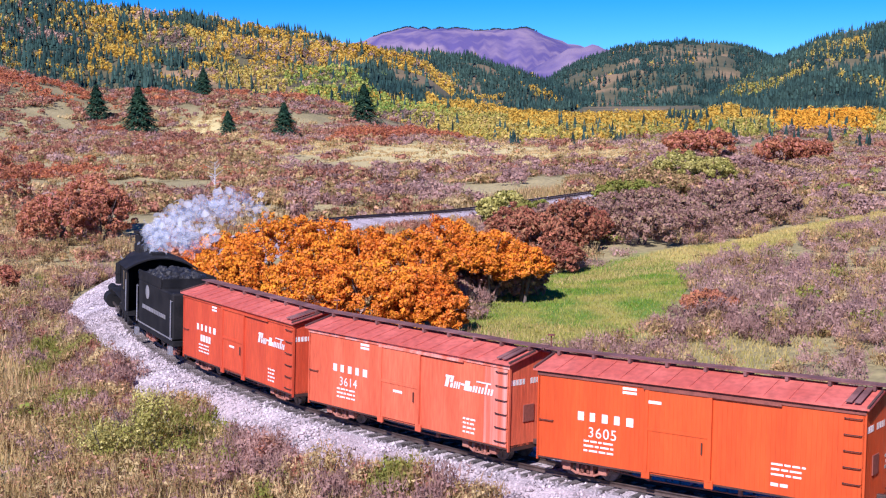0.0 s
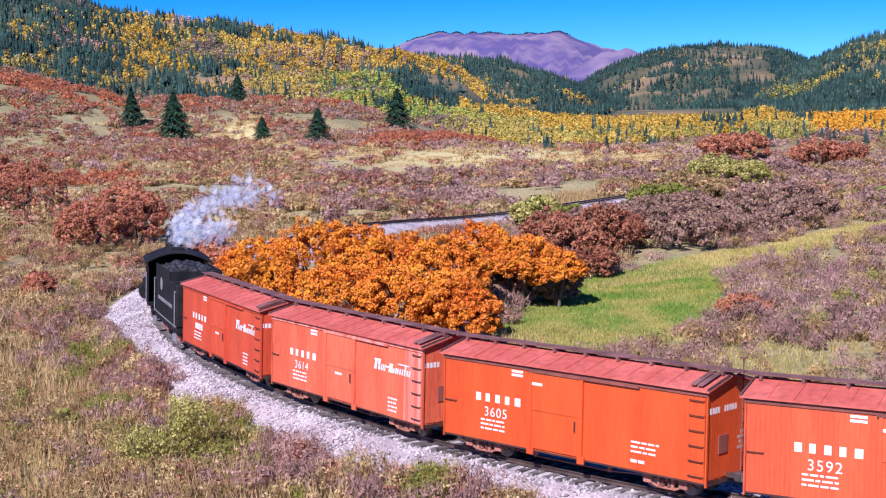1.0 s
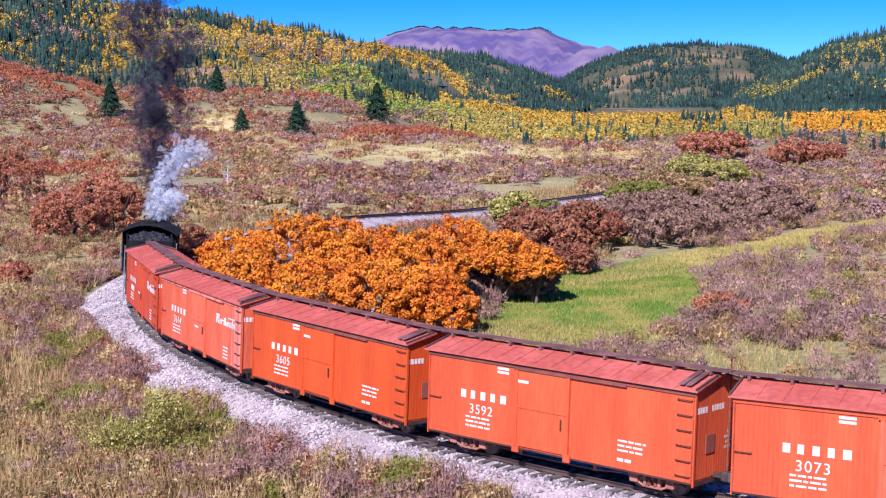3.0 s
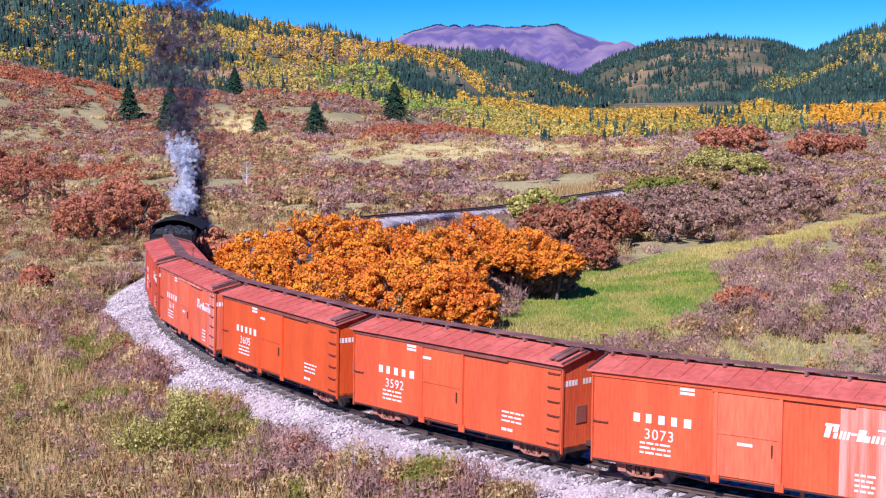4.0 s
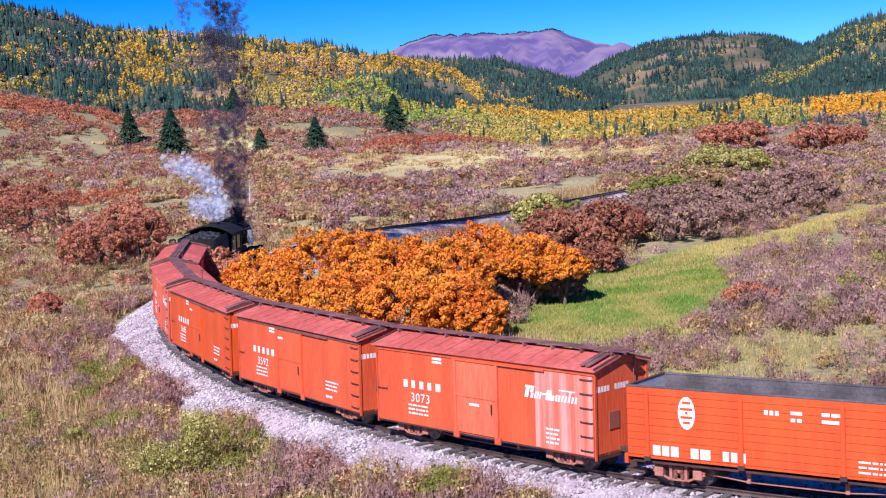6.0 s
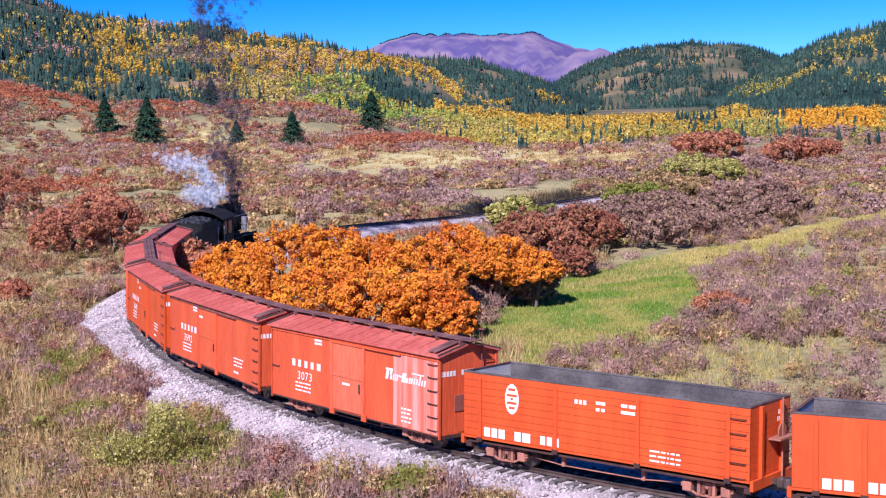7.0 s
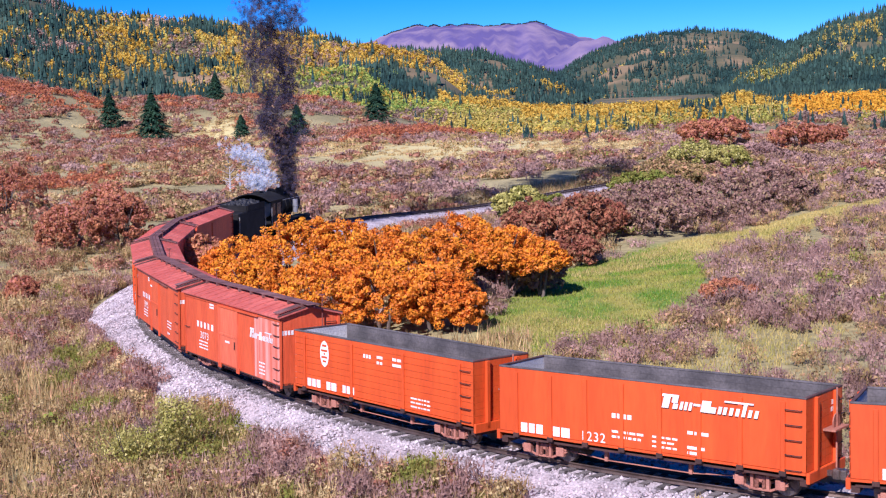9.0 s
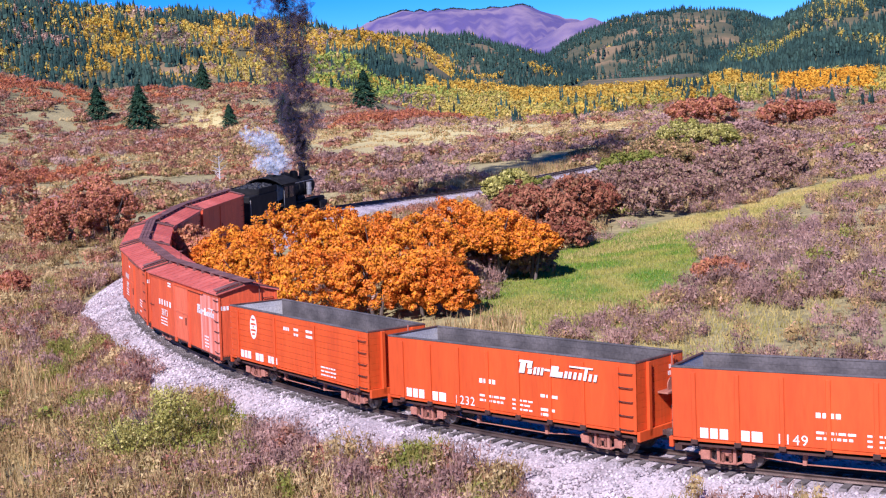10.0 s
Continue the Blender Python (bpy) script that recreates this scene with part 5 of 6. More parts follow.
def oak(x, y, width, height, material, seed, label, leaf=0.085, count=14500, category="tree", name="scrub_oak", clumps=230, skirt=0.0, lump=0.30):
    """A many-stemmed scrub oak: leaning limbs and a lumpy crown of leaf clumps."""
    rng = np.random.RandomState(seed)
    z = float(ground_z(x, y)[0])
    t = thing(name, pose(x, y, z))
    tagged(t, label, category, "autumn oaks inside the curve" if name == "scrub_oak" else "")
    for i in range(4):
        a = rng.uniform(0, 6.28)
        k = rng.uniform(0.25, 0.75) * width / 2
        bm = bmesh.new()
        q = Vector((math.cos(a) * k * 0.5, math.sin(a) * k * 0.5, height * 0.4))
        limb(bm, (math.cos(a) * 0.2, math.sin(a) * 0.2, -0.2), q, 0.10, 0.06)
        e = Vector((math.cos(a + rng.uniform(-0.6, 0.6)) * k, math.sin(a + rng.uniform(-0.6, 0.6)) * k, height * rng.uniform(0.65, 0.9)))
        limb(bm, q - (e - q) * 0.03, e, 0.055, 0.02)
        part("trunk", bm, M_BARK, t, "leaning grey-brown stem")
    # clump centres on an uneven dome
    u = rng.uniform(0, 1, clumps)
    a = rng.uniform(0, 6.28, clumps)
    rr = np.sqrt(rng.uniform(0.05, 1, clumps))
    dome = np.sqrt(np.clip(1 - rr ** 2 * 0.9, 0, 1))
    low = rng.uniform(0, 1, clumps) < 0.45
    cz = np.where(low, rng.uniform(0.18, 0.7, clumps) * height, height * (0.32 + 0.58 * dome) * rng.uniform(0.86, 1.06, clumps))
    rr = np.where(low, rng.uniform(0.72, 1.0, clumps), rr)
    # a lifted skirt leaves the stems bare and the ground below in shade
    cz = np.maximum(cz, skirt * height * rng.uniform(0.85, 1.25, clumps))
    cx, cy = rr * np.cos(a) * width / 2, rr * np.sin(a) * width / 2
    cr = rng.uniform(0.55, 1.2, clumps) * lump * (width / 5.0) ** 0.5
    idx = rng.randint(0, clumps, count)
    d = rng.normal(0, 1, (count, 3))
    d /= np.linalg.norm(d, axis=1, keepdims=True)
    pos = np.stack([cx, cy, cz], 1)[idx] + d * (cr[idx] * rng.uniform(0.35, 1, count) ** 0.4)[:, None] * (1, 1, 0.8)
    pos[:, 2] = np.maximum(pos[:, 2], 0.1)
    nn = d + rng.normal(0, 0.55, (count, 3))
    nn /= np.linalg.norm(nn, axis=1, keepdims=True)
    a1 = np.cross(nn, rng.normal(0, 1, (count, 3)))
    a1 /= np.linalg.norm(a1, axis=1, keepdims=True)
    b1 = np.cross(nn, a1)
    s = (leaf * rng.uniform(0.6, 1.4, count))[:, None]
    v = np.stack([pos - a1 * s, pos - b1 * s * 0.5 + nn * s * 0.15, pos + a1 * s, pos + b1 * s * 0.5 + nn * s * 0.15], 1).reshape(-1, 3)
    f = np.arange(len(v)).reshape(-1, 4)
    np_part("crown", v, f, material, t, "dense crown of autumn leaves")
    return t


def build_oaks():
    o = "scrub oak with dense bright orange autumn leaves"
    for i, (x, y, w, h) in enumerate([(-11.0, 77.3, 4.6, 4.3), (-7.5, 75.6, 5.4, 5.5), (-4.9, 74.8, 4.8, 5.0), (-2.5, 71.0, 5.0, 4.8), (-0.2, 69.0, 4.6, 4.6), (1.7, 75.0, 5.0, 5.0),
                                      (4.0, 74.4, 4.6, 4.3), (5.7, 74.0, 3.4, 3.5), (-9.3, 70.6, 4.4, 3.9), (-5.6, 66.0, 4.6, 3.9), (-2.6, 65.0, 4.4, 3.7), (-0.2, 64.6, 3.8, 3.4), (0.9, 64.2, 3.0, 2.6)]):
        oak(x, y, w, h, M_ORANGE, 100 + i, o, skirt=0.52 if x > 1.5 else 0.0)
    r = "rounded scrub oak with rust-red autumn leaves"
    for i, (x, y, w, h, m) in enumerate([(-28.2, 106.5, 5.5, 4.2, M_RUSTOAK), (-25.2, 109.5, 5.0, 4.6, M_RUSTOAK), (-27.5, 115.5, 5.5, 5.2, M_RUSTOAK), (-14.2, 80.5, 4.6, 4.2, M_RUSTOAK), (-47.0, 150.0, 9, 6.0, M_RUSTOAK), (-52, 155, 8, 6.5, M_RUSTOAK),
                                         (-24.6, 80.2, 1.7, 2.0, M_RUSTOAK)]):
        oak(x, y, w, h, m, 200 + i, r, name="autumn_oak", leaf=0.13, count=9000, clumps=150, lump=0.38)
    for i, (x, y, w, h) in enumerate([(45.5, 221, 9, 4.6), (49.5, 224, 7, 5.0), (57.5, 209, 9, 4.4), (62, 212, 7, 3.6)]):
        oak(x, y, w, h, M_RUSTOAK, 230 + i, r, name="autumn_oak", leaf=0.28, count=4200, clumps=110, lump=0.5)
    for i, (x, y, w, h, m) in enumerate([(32.5, 165, 7.0, 5.4, M_OLIVE), (36.0, 163, 5.5, 4.4, M_OLIVE), (27.5, 158, 7.5, 3.6, SCRUB["sage"]), (20.3, 128, 6.5, 2.8, SCRUB["green"]), (24.5, 133, 5, 2.6, SCRUB["sage"]), (31.5, 173, 6, 2.8, SCRUB["sage"]), (36, 180, 6.5, 3.2, SCRUB["purple"]), (41, 186, 7, 3.2, SCRUB["sage"]), (46, 192, 7, 3.2, SCRUB["purple"]), (7.3, 112, 4.2, 3.6, M_OLIVE), (9.4, 108, 3.4, 3.0, SCRUB["green"])]):
        oak(x, y, w, h, m, 260 + i, "leafy bush with yellowing olive-green leaves", name="leafy_bush", category="bush", leaf=0.17, count=6000, clumps=110, lump=0.4)
    # the three bushes with y below 77 are added to deepen the oaks' shade
    for i, (x, y, w, h) in enumerate([(8.6, 93, 4.5, 2.6), (12.0, 98, 4.5, 2.8), (10.5, 103, 4.6, 2.8), (15.5, 104, 4.4, 2.8), (19.0, 111, 4.4, 2.6), (14.5, 112, 4.4, 2.8), (23, 116, 4.2, 2.6), (9.2, 86.5, 3.2, 2.0), (16.5, 98, 5, 2.6), (20, 103.5, 5, 2.6), (24, 108, 5, 2.4), (28.5, 113, 5, 2.4), (27, 121, 5.5, 2.6), (32, 126, 5.5, 2.6), (18, 119, 5, 3.0), (13, 107, 4.6, 3.0), (31.5, 118, 4.6, 2.2), (22, 124, 5, 2.6), (3.4, 76.2, 4.2, 2.3), (5.6, 75.8, 3.4, 1.9), (1.6, 72.0, 3.0, 1.6), (8.0, 90.5, 4.4, 3.6), (10.6, 94.5, 4.4, 3.8), (7.0, 95.5, 4.0, 3.6)]):
        oak(x, y, w, h, M_RUSSET if i in (0, 1, 7, 21, 22, 23) else M_THICKET, 300 + i, "thinning bush with russet and purple-brown leaves", name="russet_bush", category="bush", leaf=0.15, count=3800, clumps=110, lump=0.36)
    # brush along the near side of the far track
    for i, q in enumerate(range(96, 148, 5)):
        x, y, _, hd = on_track(q)
        x, y = x + math.sin(hd) * 5.8, y - math.cos(hd) * 5.8
        if x > 22:
            oak(x, y, 5.6, 2.7, (SCRUB["purple"], SCRUB["sage"], M_THICKET)[i % 3], 400 + i, "low leafless brush beside the far track", name="bare_bush", category="bush", leaf=0.16, count=3000, clumps=90, lump=0.4)
    rng = np.random.RandomState(340)
    for x, y, w, h, c, m in ((-9.0, 43.0, 2.9, 2.7, 4200, M_OLIVE), (-10.1, 42.4, 2.4, 1.9, 2200, M_OLIVE), (-7.9, 42.6, 2.5, 1.4, 2000, SCRUB["green"]), (-11.9, 44.3, 2.4, 1.2, 1500, SCRUB["sage"])):
        t = tagged(thing("leafy_bush", pose(x, y, float(ground_z(x, y)[0]))), "feathery yellow-green bush in the grass beside the track", "bush")
        bm = bmesh.new()
        for k in range(9):
            a = rng.uniform(0, 6.28)
            limb(bm, (0, 0, -0.1), (math.cos(a) * w * 0.3, math.sin(a) * w * 0.3, h * rng.uniform(0.6, 0.95)), 0.03, 0.008)
        part("stem", bm, M_BARK, t)
        one = np.ones(1)
        v = leaves(rng, np.array([(0.0, 0.0, 0.0)]), one * w, one * h, np.array([c]), one * 0.085, lobes=9, twig=0.4, lean=0.9)
        np_part("crown", v, tri_faces(v), m, t, "feathery yellow-green leaves")
    oak(15.0, 68.3, 2.8, 1.2, M_RUSTOAK, 342, "low salmon-orange bush among bare brush", name="autumn_oak", category="bush", leaf=0.09, count=3500, clumps=90)


build_oaks()


def conifer(x, y, height, seed):
    rng = np.random.RandomState(seed)
    z = float(ground_z(x, y)[0])
    t = tagged(thing("spruce_tree", pose(x, y, z - 0.2)), "dark green spruce standing in autumn brush", "tree", "spruces on the slope")
    part("trunk", rod(bmesh.new(), (0, 0, 0), (0, 0, height * 0.97), height * 0.02, 7, 0.02), M_BARK, t)
    n = 4200
    u = rng.uniform(0.03, 1, n) ** 0.8
    tier = (np.sin(u * 34 + rng.uniform(0, 6, 1)) * 0.5 + 0.5) * 0.25 + 0.75
    R = height * 0.54 * (1 - u) ** 0.85 * tier * rng.uniform(0.25, 1.05, n) ** 0.6 + 0.05
    a = rng.uniform(0, 6.28, n)
    R *= 1 + 0.22 * np.sin(a * 5 + u * 40)
    p = np.stack([np.cos(a) * R, np.sin(a) * R, u * height * 1.0 - R * 0.25 + 0.3], 1)
    out = np.stack([np.cos(a), np.sin(a), np.full(n, -0.35)], 1)
    side = np.stack([-np.sin(a), np.cos(a), rng.uniform(-0.4, 0.4, n)], 1)
    s = (height * 0.032 * rng.uniform(0.6, 1.5, n))[:, None]
    v = np.stack([p - out * s - side * s * 0.6, p - out * s + side * s * 0.6, p + out * s * 1.3], 1).reshape(-1, 3)
    np_part("crown", v, tri_faces(v), M_PINE, t, "dark green needle crown")


def build_conifers():
    for i, (x, y, h) in enumerate([(-16.8, 466, 13.5), (-31.7, 334.6, 9.0), (-77.3, 385.8, 14.0), (-98.4, 426.0, 11.0), (-49.9, 367.4, 7.5), (-76, 497, 10)]):
        conifer(x, y, h, 500 + i)


build_conifers()


def dead_tree(x, y, height):
    rng = random.Random(12)
    t = tagged(thing("dead_tree", pose(x, y, float(ground_z(x, y)[0]) - 0.1)), "bleached grey dead tree standing in the brush", "tree")
    part("trunk", rod(bmesh.new(), (0, 0, 0), (0.15, 0, height), 0.13, 7, 0.03), M_PALE, t)
    for k in range(14):
        z, a, r = height * rng.uniform(0.35, 0.95), rng.uniform(0, 6.28), rng.uniform(0.6, 1.3)
        part("branch", rod(bmesh.new(), (0.15 * z / height, 0, z), (math.cos(a) * r, math.sin(a) * r, z + rng.uniform(0.2, 0.8)), 0.045, 5, 0.012), M_PALE, t)


dead_tree(-23.7, 160.8, 4.2)


# ---- far woods ----
def build_woods():
    rng = np.random.RandomState(77)
    th = np.arange(7) * 2 * math.pi / 7
    spec = {"pine": [], "aspen": [], "lime": [], "bare": [], "green": [], "amber": []}

    def add(kind, x, y, h, w):
        z = ground_z(x, y)
        spec[kind].append(np.stack([x, y, z - 0.5, h, w], 1))

    # name: ridge, r0, r1, az0, az1, count, tree shares (pine, aspen, lime, bare)
    rows = [("left", 470, 1330, -20, 2.5, 14500, (0.42, 0.18, 0.16, 0.24)), ("dark", 950, 1800, -5, 8, 6500, (0.80, 0.16, 0.04, 0)),
            ("mid", 1350, 2260, 4, 20, 11500, (0.92, 0.02, 0.02, 0.04)), ("right", 850, 1540, 11.5, 22, 9500, (0.88, 0.05, 0.07, 0)),
            ("aspen", 430, 860, -6, 22, 11500, (0.08, 0.46, 0.42, 0.04))]
    # stands of one kind: kind, bearing from and to, distance from and to, share taken
    stands = [(0, -17.5, -13.3, 940, 1300, 0.5), (0, -17.5, -13.0, 440, 900, 0.42), (0, -13.3, -8.5, 440, 800, 0.55), (1, -14.4, -11.0, 980, 1240, 0.6), (1, -13.3, -10.6, 850, 935, 0.8),
              (1, -8.4, -3.6, 880, 1260, 0.62), (2, -8.4, -5.0, 780, 868, 0.75), (4, -5.2, -1.2, 480, 960, 0.7), (0, -9, -1.6, 1250, 1400, 0.6), (1, -3.3, 1.8, 990, 1420, 0.8),
              (0, -1.9, 2.6, 860, 985, 0.7), (4, -1.6, 2.1, 700, 800, 0.75), (1, 0.5, 4.3, 790, 900, 0.85), (2, 0.0, 4.0, 430, 760, 0.6), (1, 3.9, 10.6, 640, 900, 0.95),
              (2, 3.9, 11.0, 400, 640, 0.55), (1, 12.2, 14.5, 690, 880, 0.9), (2, 12.4, 15.1, 470, 690, 0.85), (5, 15.0, 18.8, 560, 860, 0.97), (3, 16.3, 17.7, 430, 560, 0.8),
              (0, 16.9, 18.6, 380, 500, 0.9), (0, 13.0, 14.4, 400, 480, 0.9), (2, 16.2, 18.6, 1200, 1440, 0.4), (1, 17.2, 18.6, 1300, 1420, 0.5)]
    # bare slopes: bearing from and to, distance from and to
    bald = [(9.9, 13.2, 1890, 2110), (11.7, 13.5, 1660, 1880), (6.2, 7.3, 1690, 2000), (7.6, 8.5, 1300, 1900), (-8.2, -6.6, 440, 560)]
    for name, r0, r1, a0, a1, n, sh in rows:
        x, y = scatter(rng, r0, r1, a0, a1, n)
        r, az = np.hypot(x, y), np.degrees(np.arctan2(x, y))
        z = ground_z(x, y)
        own = ridge_z(name, r, az)
        ok = own > z - (9 if name == "aspen" else 6)
        x, y, r = x[ok], y[ok], r[ok]
        n = len(x)
        # stands of one kind
        g = waves(x, y, 230, 61) * 0.40 + waves(x, y, 90, 62) * 0.22 + rng.normal(0, 0.09, n)
        if name == "left":
            g += np.clip((r - 620) / 500, -0.3, 1) * 0.45
        if name == "aspen":
            g += (640 - r) / 430 * 0.5
        g = np.argsort(np.argsort(g)) / max(n - 1, 1)
        gap = waves(x, y, 230, 63) + 0.6 * waves(x, y, 80, 64) > (1.05 if name == "mid" else 0.9 if name == "left" else 1.2)
        c = np.cumsum(sh)
        kinds = np.where(g < c[0], 0, np.where(g < c[1], 1, np.where(g < c[2], 2, 3)))
        kinds[rng.uniform(0, 1, n) < (0.03 if name == "aspen" else 0.10)] = 0
        az = np.degrees(np.arctan2(x, y)) + 0.22 * waves(x, y, 70, 65)
        rw = r + 22 * waves(x, y, 90, 66)
        for kk, b0, b1, q0, q1, share in stands:
            kinds[(az > b0) & (az < b1) & (rw > q0) & (rw < q1) & (rng.uniform(0, 1, n) < share)] = kk
        if name == "right":
            kinds[(kinds == 1) & (rng.uniform(0, 1, n) < 0.75)] = 2
        if name in ("mid", "left"):
            for b0, b1, q0, q1 in bald:
                gap |= (az > b0) & (az < b1) & (rw > q0) & (rw < q1)
        for k, nm in enumerate(("pine", "aspen", "lime", "bare", "green", "amber")):
            q = (kinds == k) & ~(gap & (rng.uniform(0, 1, n) < 0.85))
            m = q.sum()
            big = np.clip(r[q] / 900, 0.75, 1.2) * (0.85 if name in ("mid", "right", "dark") else 1)
            h = (rng.uniform(6, 12, m) if k == 0 else rng.uniform(5, 8, m)) * big
            add(nm, x[q], y[q], h, h * (rng.uniform(0.32, 0.45, m) if k == 0 else rng.uniform(0.6, 0.95, m)))
    # conifers standing along the foot of the aspens and in the right-hand flat
    x, y = scatter(rng, 400, 620, 3, 21, 100)
    add("pine", x, y, rng.uniform(3, 8, 100), rng.uniform(2, 3.6, 100))
    # the flat mountain's rim
    a = np.radians(rng.uniform(-1.6, 5.2, 420))
    r = rng.uniform(4243, 4250, 420)
    add("pine", r * np.sin(a), r * np.cos(a), rng.uniform(2, 5.5, 420), rng.uniform(8, 14, 420))
    q = np.concatenate(spec["pine"])
    n = len(q)
    vs, fs = [], []
    for lo, hi, wide in ((0.02, 0.55, 1.0), (0.3, 0.8, 0.72), (0.58, 1.0, 0.42)):
        ring = np.stack([np.cos(th), np.sin(th)], 1)[None] * (q[:, 4] / 2 * wide)[:, None, None] * rng.uniform(0.65, 1.2, (n, 7, 1))
        zz = np.repeat((q[:, 2] + q[:, 3] * lo)[:, None], 7, 1) + rng.uniform(-0.05, 0.05, (n, 7)) * q[:, 3:4]
        v = np.concatenate([np.concatenate([ring + q[:, None, :2], zz[:, :, None]], 2), np.stack([q[:, 0], q[:, 1], q[:, 2] + q[:, 3] * hi], 1)[:, None]], 1)
        f = np.array([(k, (k + 1) % 7, 7) for k in range(7)])[None] + (np.arange(n) * 8)[:, None, None] + sum(len(w) for w in vs)
        vs.append(v.reshape(-1, 3))
        fs.append(f.reshape(-1, 3))
    tagged(np_part("conifer_forest", np.concatenate(vs), np.concatenate(fs), M_FARPINE), "dark green conifer forest on the far hills", "forest", kind="stuff")
    for kind, m, label in (("aspen", M_ASPEN, "golden yellow aspen groves on the hillsides"), ("lime", M_LIME, "green and yellow aspens just turning"), ("bare", M_BARE, "greyish bare aspens among the groves"),
                          ("green", M_GREENASP, "aspens still in bright green leaf"), ("amber", M_AMBER, "deep amber aspen grove on the lower slope")):
        q = np.concatenate(spec[kind])
        n = len(q)
        v = leaves(rng, q[:, :3], q[:, 4], q[:, 3], np.full(n, 19), q[:, 3] * 0.21, lobes=5, twig=0.1, low=0.3)
        tagged(np_part("aspen_forest", v, tri_faces(v), m), label, "forest", kind="stuff")


build_woods()


# ---- steam and smoke ----
PUFFS = []    # (piece, rows)


def puff_meshes(name, n, r, tall, material, seed, flakes, size):
    """Small clouds of uneven flakes, dense in the middle and thin at the rim."""
    out = []
    for i in range(n):
        rng = np.random.RandomState(seed * 50 + i)
        p = rng.normal(0, r * 0.45, (flakes, 3))
        p *= np.minimum(1, r / np.linalg.norm(p, axis=1, keepdims=True))
        p[:, 2] *= tall
        a = rng.normal(0, 1, (flakes, 3))
        a /= np.linalg.norm(a, axis=1, keepdims=True)
        b = np.cross(a, rng.normal(0, 1, (flakes, 3)))
        b /= np.linalg.norm(b, axis=1, keepdims=True)
        k = size * rng.uniform(0.6, 1.4, flakes)
        ring = [(math.cos(q) * f, math.sin(q) * f) for q, f in zip(np.arange(6) * math.pi / 3, (1, 0.8, 1.1, 0.75, 1.05, 0.85))]
        v = np.stack([p + (a * c + b * d) * k[:, None] for c, d in ring], 1).reshape(-1, 3)
        me = np_mesh(name, v, np.arange(flakes * 6).reshape(-1, 6))
        me.materials.append(material)
        out.append(me)
    return out


def loco_point(t, x, z, y=0.0):
    return car_pose(train_s(t) + 10.75, 1.6) @ Vector((x, y, z))


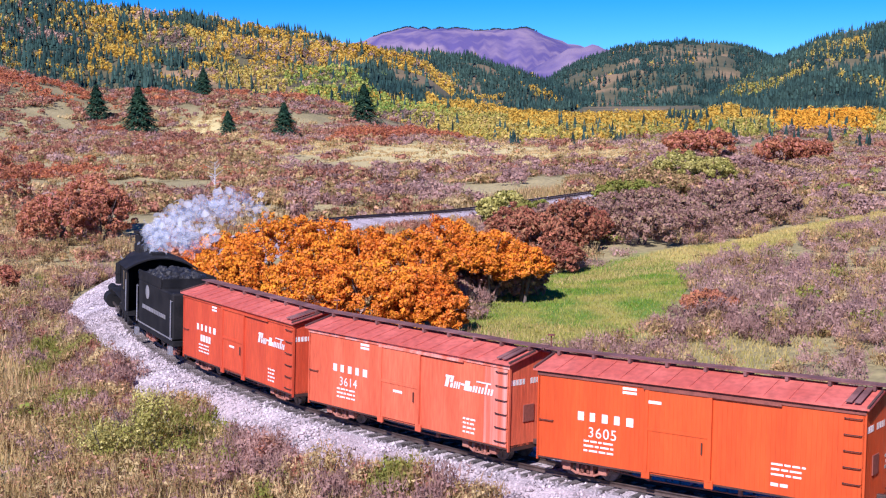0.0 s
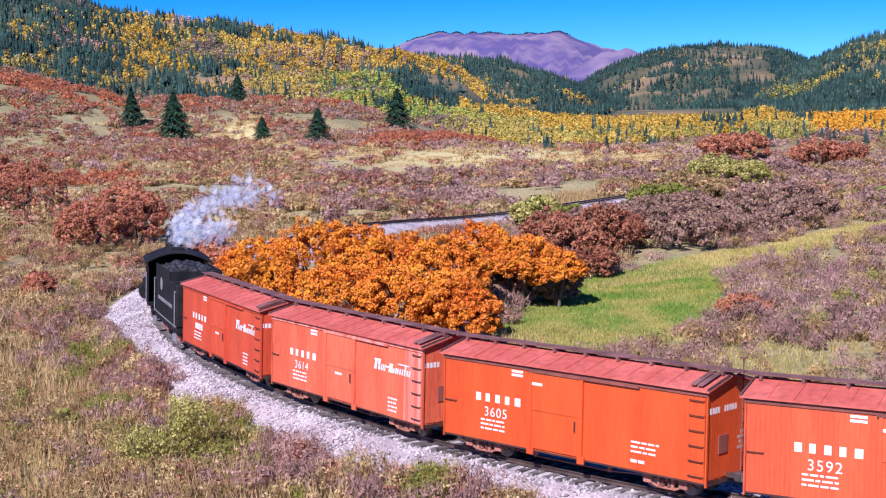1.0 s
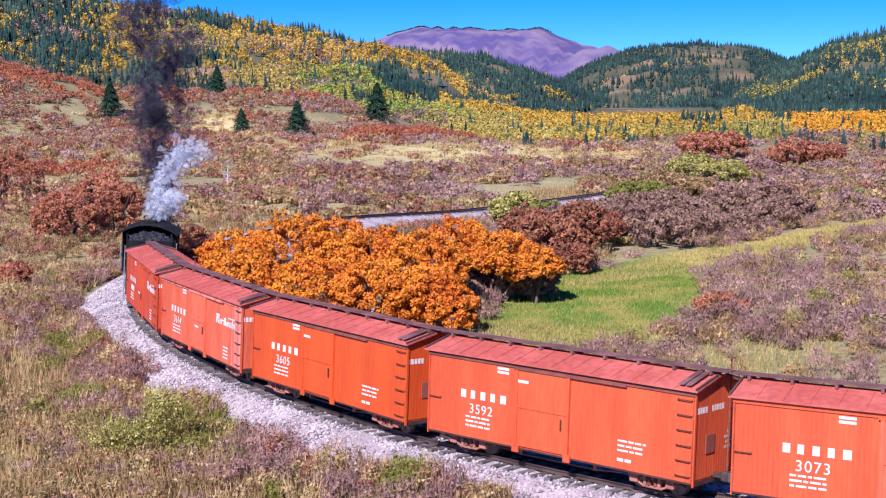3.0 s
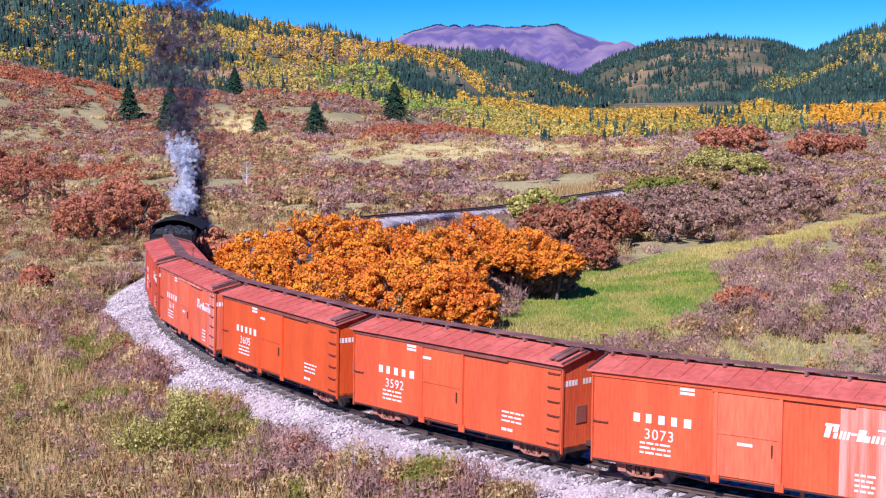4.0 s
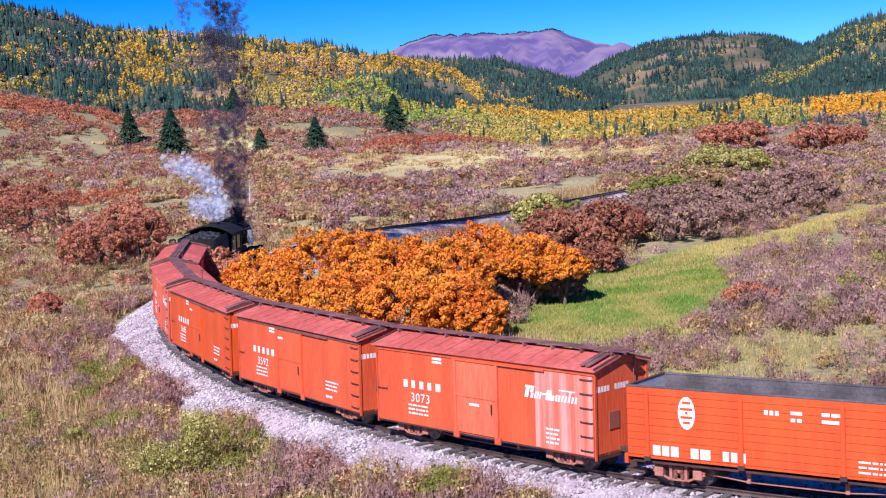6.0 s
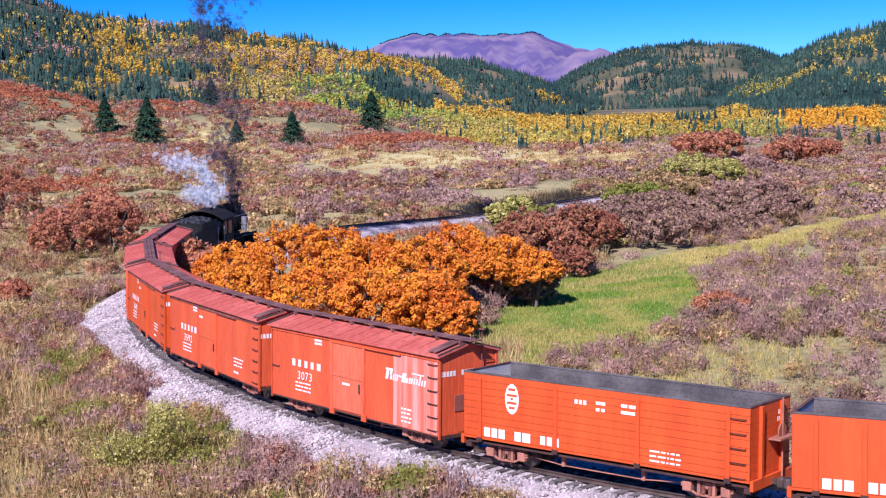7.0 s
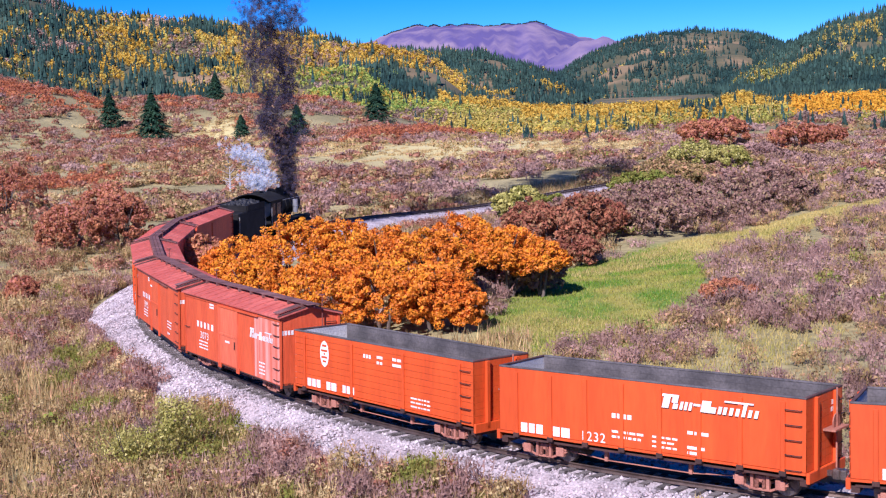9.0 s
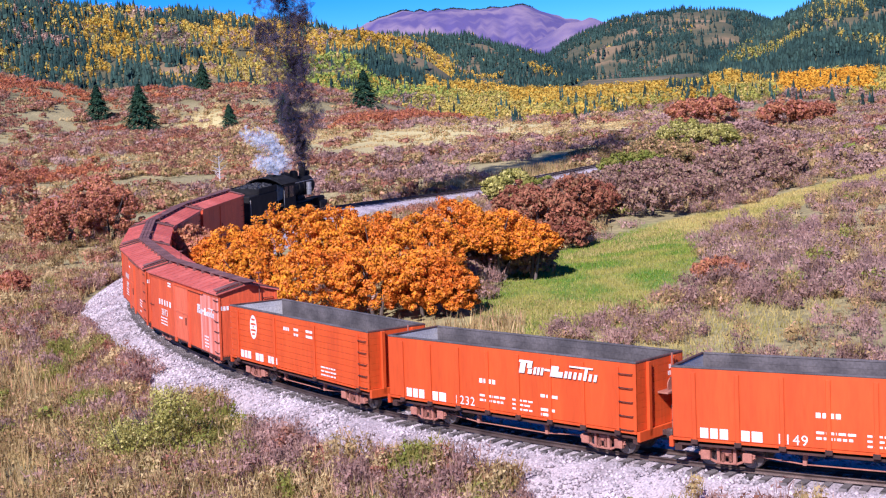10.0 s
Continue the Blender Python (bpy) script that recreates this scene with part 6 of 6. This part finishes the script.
def build_smoke():
    rng = random.Random(9)
    plume = tagged(thing("coal_smoke"), "dark column of coal smoke rising from the stack", "smoke")
    meshes = puff_meshes("puff", 6, 0.85, 1.4, M_SMOKE, 1, 44, 0.24)
    # times at which the stack throws out smoke, and how many puffs a second
    bursts = [(1.8, 3.3, 115), (3.3, 5.0, 95), (5.0, 6.4, 70), (6.4, 7.5, 45), (7.5, 8.2, 100), (8.2, 10.0, 150)]
    for t0, t1, rate in bursts:
        for k in range(int((t1 - t0) * rate)):
            te = t0 + (k + rng.random()) / rate
            ob = new("puff", meshes[rng.randrange(6)])
            tagged(ob, kind="stuff")
            ob.parent = plume
            rows = []
            a, b, c = rng.uniform(0, 360), rng.uniform(-25, 25), rng.uniform(-25, 25)
            t = 0.0
            while t < te - 0.12:
                m = car_pose(train_s(t) + 10.75, 1.6)
                rows.append((t, m @ pose(1.9, 0, 2.35, 0, 80, 0)))
                t += 0.5
            if te > 0.15:
                rows.append((te - 0.1, car_pose(train_s(te - 0.1) + 10.75, 1.6) @ pose(2.4, 0, 2.4, 0, 80, 0)))
            p = loco_point(te, 2.75, 4.7)
            rows.append((te, Matrix.Translation(p) @ pose(0, 0, 0, 0, 10, a)))
            fwd = (loco_point(te + 0.1, 0, 0) - loco_point(te, 0, 0)) * 10
            ang, sp, up = rng.uniform(0, 6.28), rng.random() ** 0.6 * 4.2, rng.uniform(19, 25)
            for dt in (0.12, 0.3, 0.6, 1.1, 2.0, 4.0, 8.5):
                h = up * dt / (1 + 0.12 * dt)
                wide = (0.36 * min(1, dt / 0.14) + 0.4 * dt / (1 + 0.5 * dt)) * sp
                q = p + fwd * (0.55 * min(dt, 1.5)) + Vector((math.cos(ang) * wide, math.sin(ang) * wide, h))
                rows.append((te + dt, Matrix.Translation(q) @ pose(0, 0, 0, b * min(1, dt), c * min(1, dt), a + 15 * dt)))
                if te + dt >= 10:
                    break
            PUFFS.append((ob, rows))
    steam = tagged(thing("white_steam"), "white steam blowing from the engine's dome and cab", "steam")
    meshes = puff_meshes("wisp", 5, 0.62, 0.9, M_STEAM, 4, 17, 0.16)
    # two jets; the wind carries them to one side at first, then to the other
    for jet, (jx, jz, n, size) in enumerate(((-0.4, 4.1, 60, 1.0), (-1.9, 3.95, 34, 0.8))):
        for k in range(n):
            u = (k + rng.random()) / n
            ob = new("wisp", meshes[rng.randrange(5)])
            tagged(ob, kind="stuff")
            ob.parent = steam
            sx, sy, sz = (rng.uniform(-1, 1) for _ in range(3))
            ph = rng.uniform(0, 6.28)
            rows = []
            for i in range(21):
                t = i * 0.5
                side = float(np.interp(t, [0, 2.2, 3.4, 4.5, 6, 8, 9, 10], [1.0, 1.0, 0.3, -0.35, -0.7, -0.8, -0.6, -0.55]))
                reach = 4.6 if jet == 0 else 2.4
                rise = float(np.interp(t, [0, 2, 3, 4.5, 6, 7.5, 9, 10], [1.5, 2.6, 3.4, 3.6, 3.4, 2.6, 2.6, 2.6])) * (1 if jet == 0 else 0.25)
                p = loco_point(t, jx, jz)
                spread = 0.2 + 0.75 * u
                q = p + Vector((side * reach * u ** 1.25 + sx * spread * 0.7 + 0.15 * math.sin(t * 3 + ph), sy * spread * 0.6, rise * (1 - (1 - u) ** 2) + sz * spread * 0.5 + 0.12 * math.sin(t * 4 + ph)))
                rows.append((t, Matrix.Translation(q) @ pose(0, 0, 0, 8 * t + 40 * sx, 20 * sy, 14 * t + 90 * sz)))
            PUFFS.append((ob, rows))


build_smoke()


# ---- what moves ----
def motions():
    for car, off, half in DRIVEN:
        walk(car, [(k * 0.5, car_pose(train_s(k * 0.5) + off, half)) for k in range(21)])
    for ob, rows in PUFFS:
        walk(ob, rows)
    for ob, x, r in WHEELS:
        walk(ob, [(k * 0.1, pose(x, 0, r, 0, math.degrees((train_s(k * 0.1) + 30) / r) % 360, 0)) for k in range(101)])


motions()
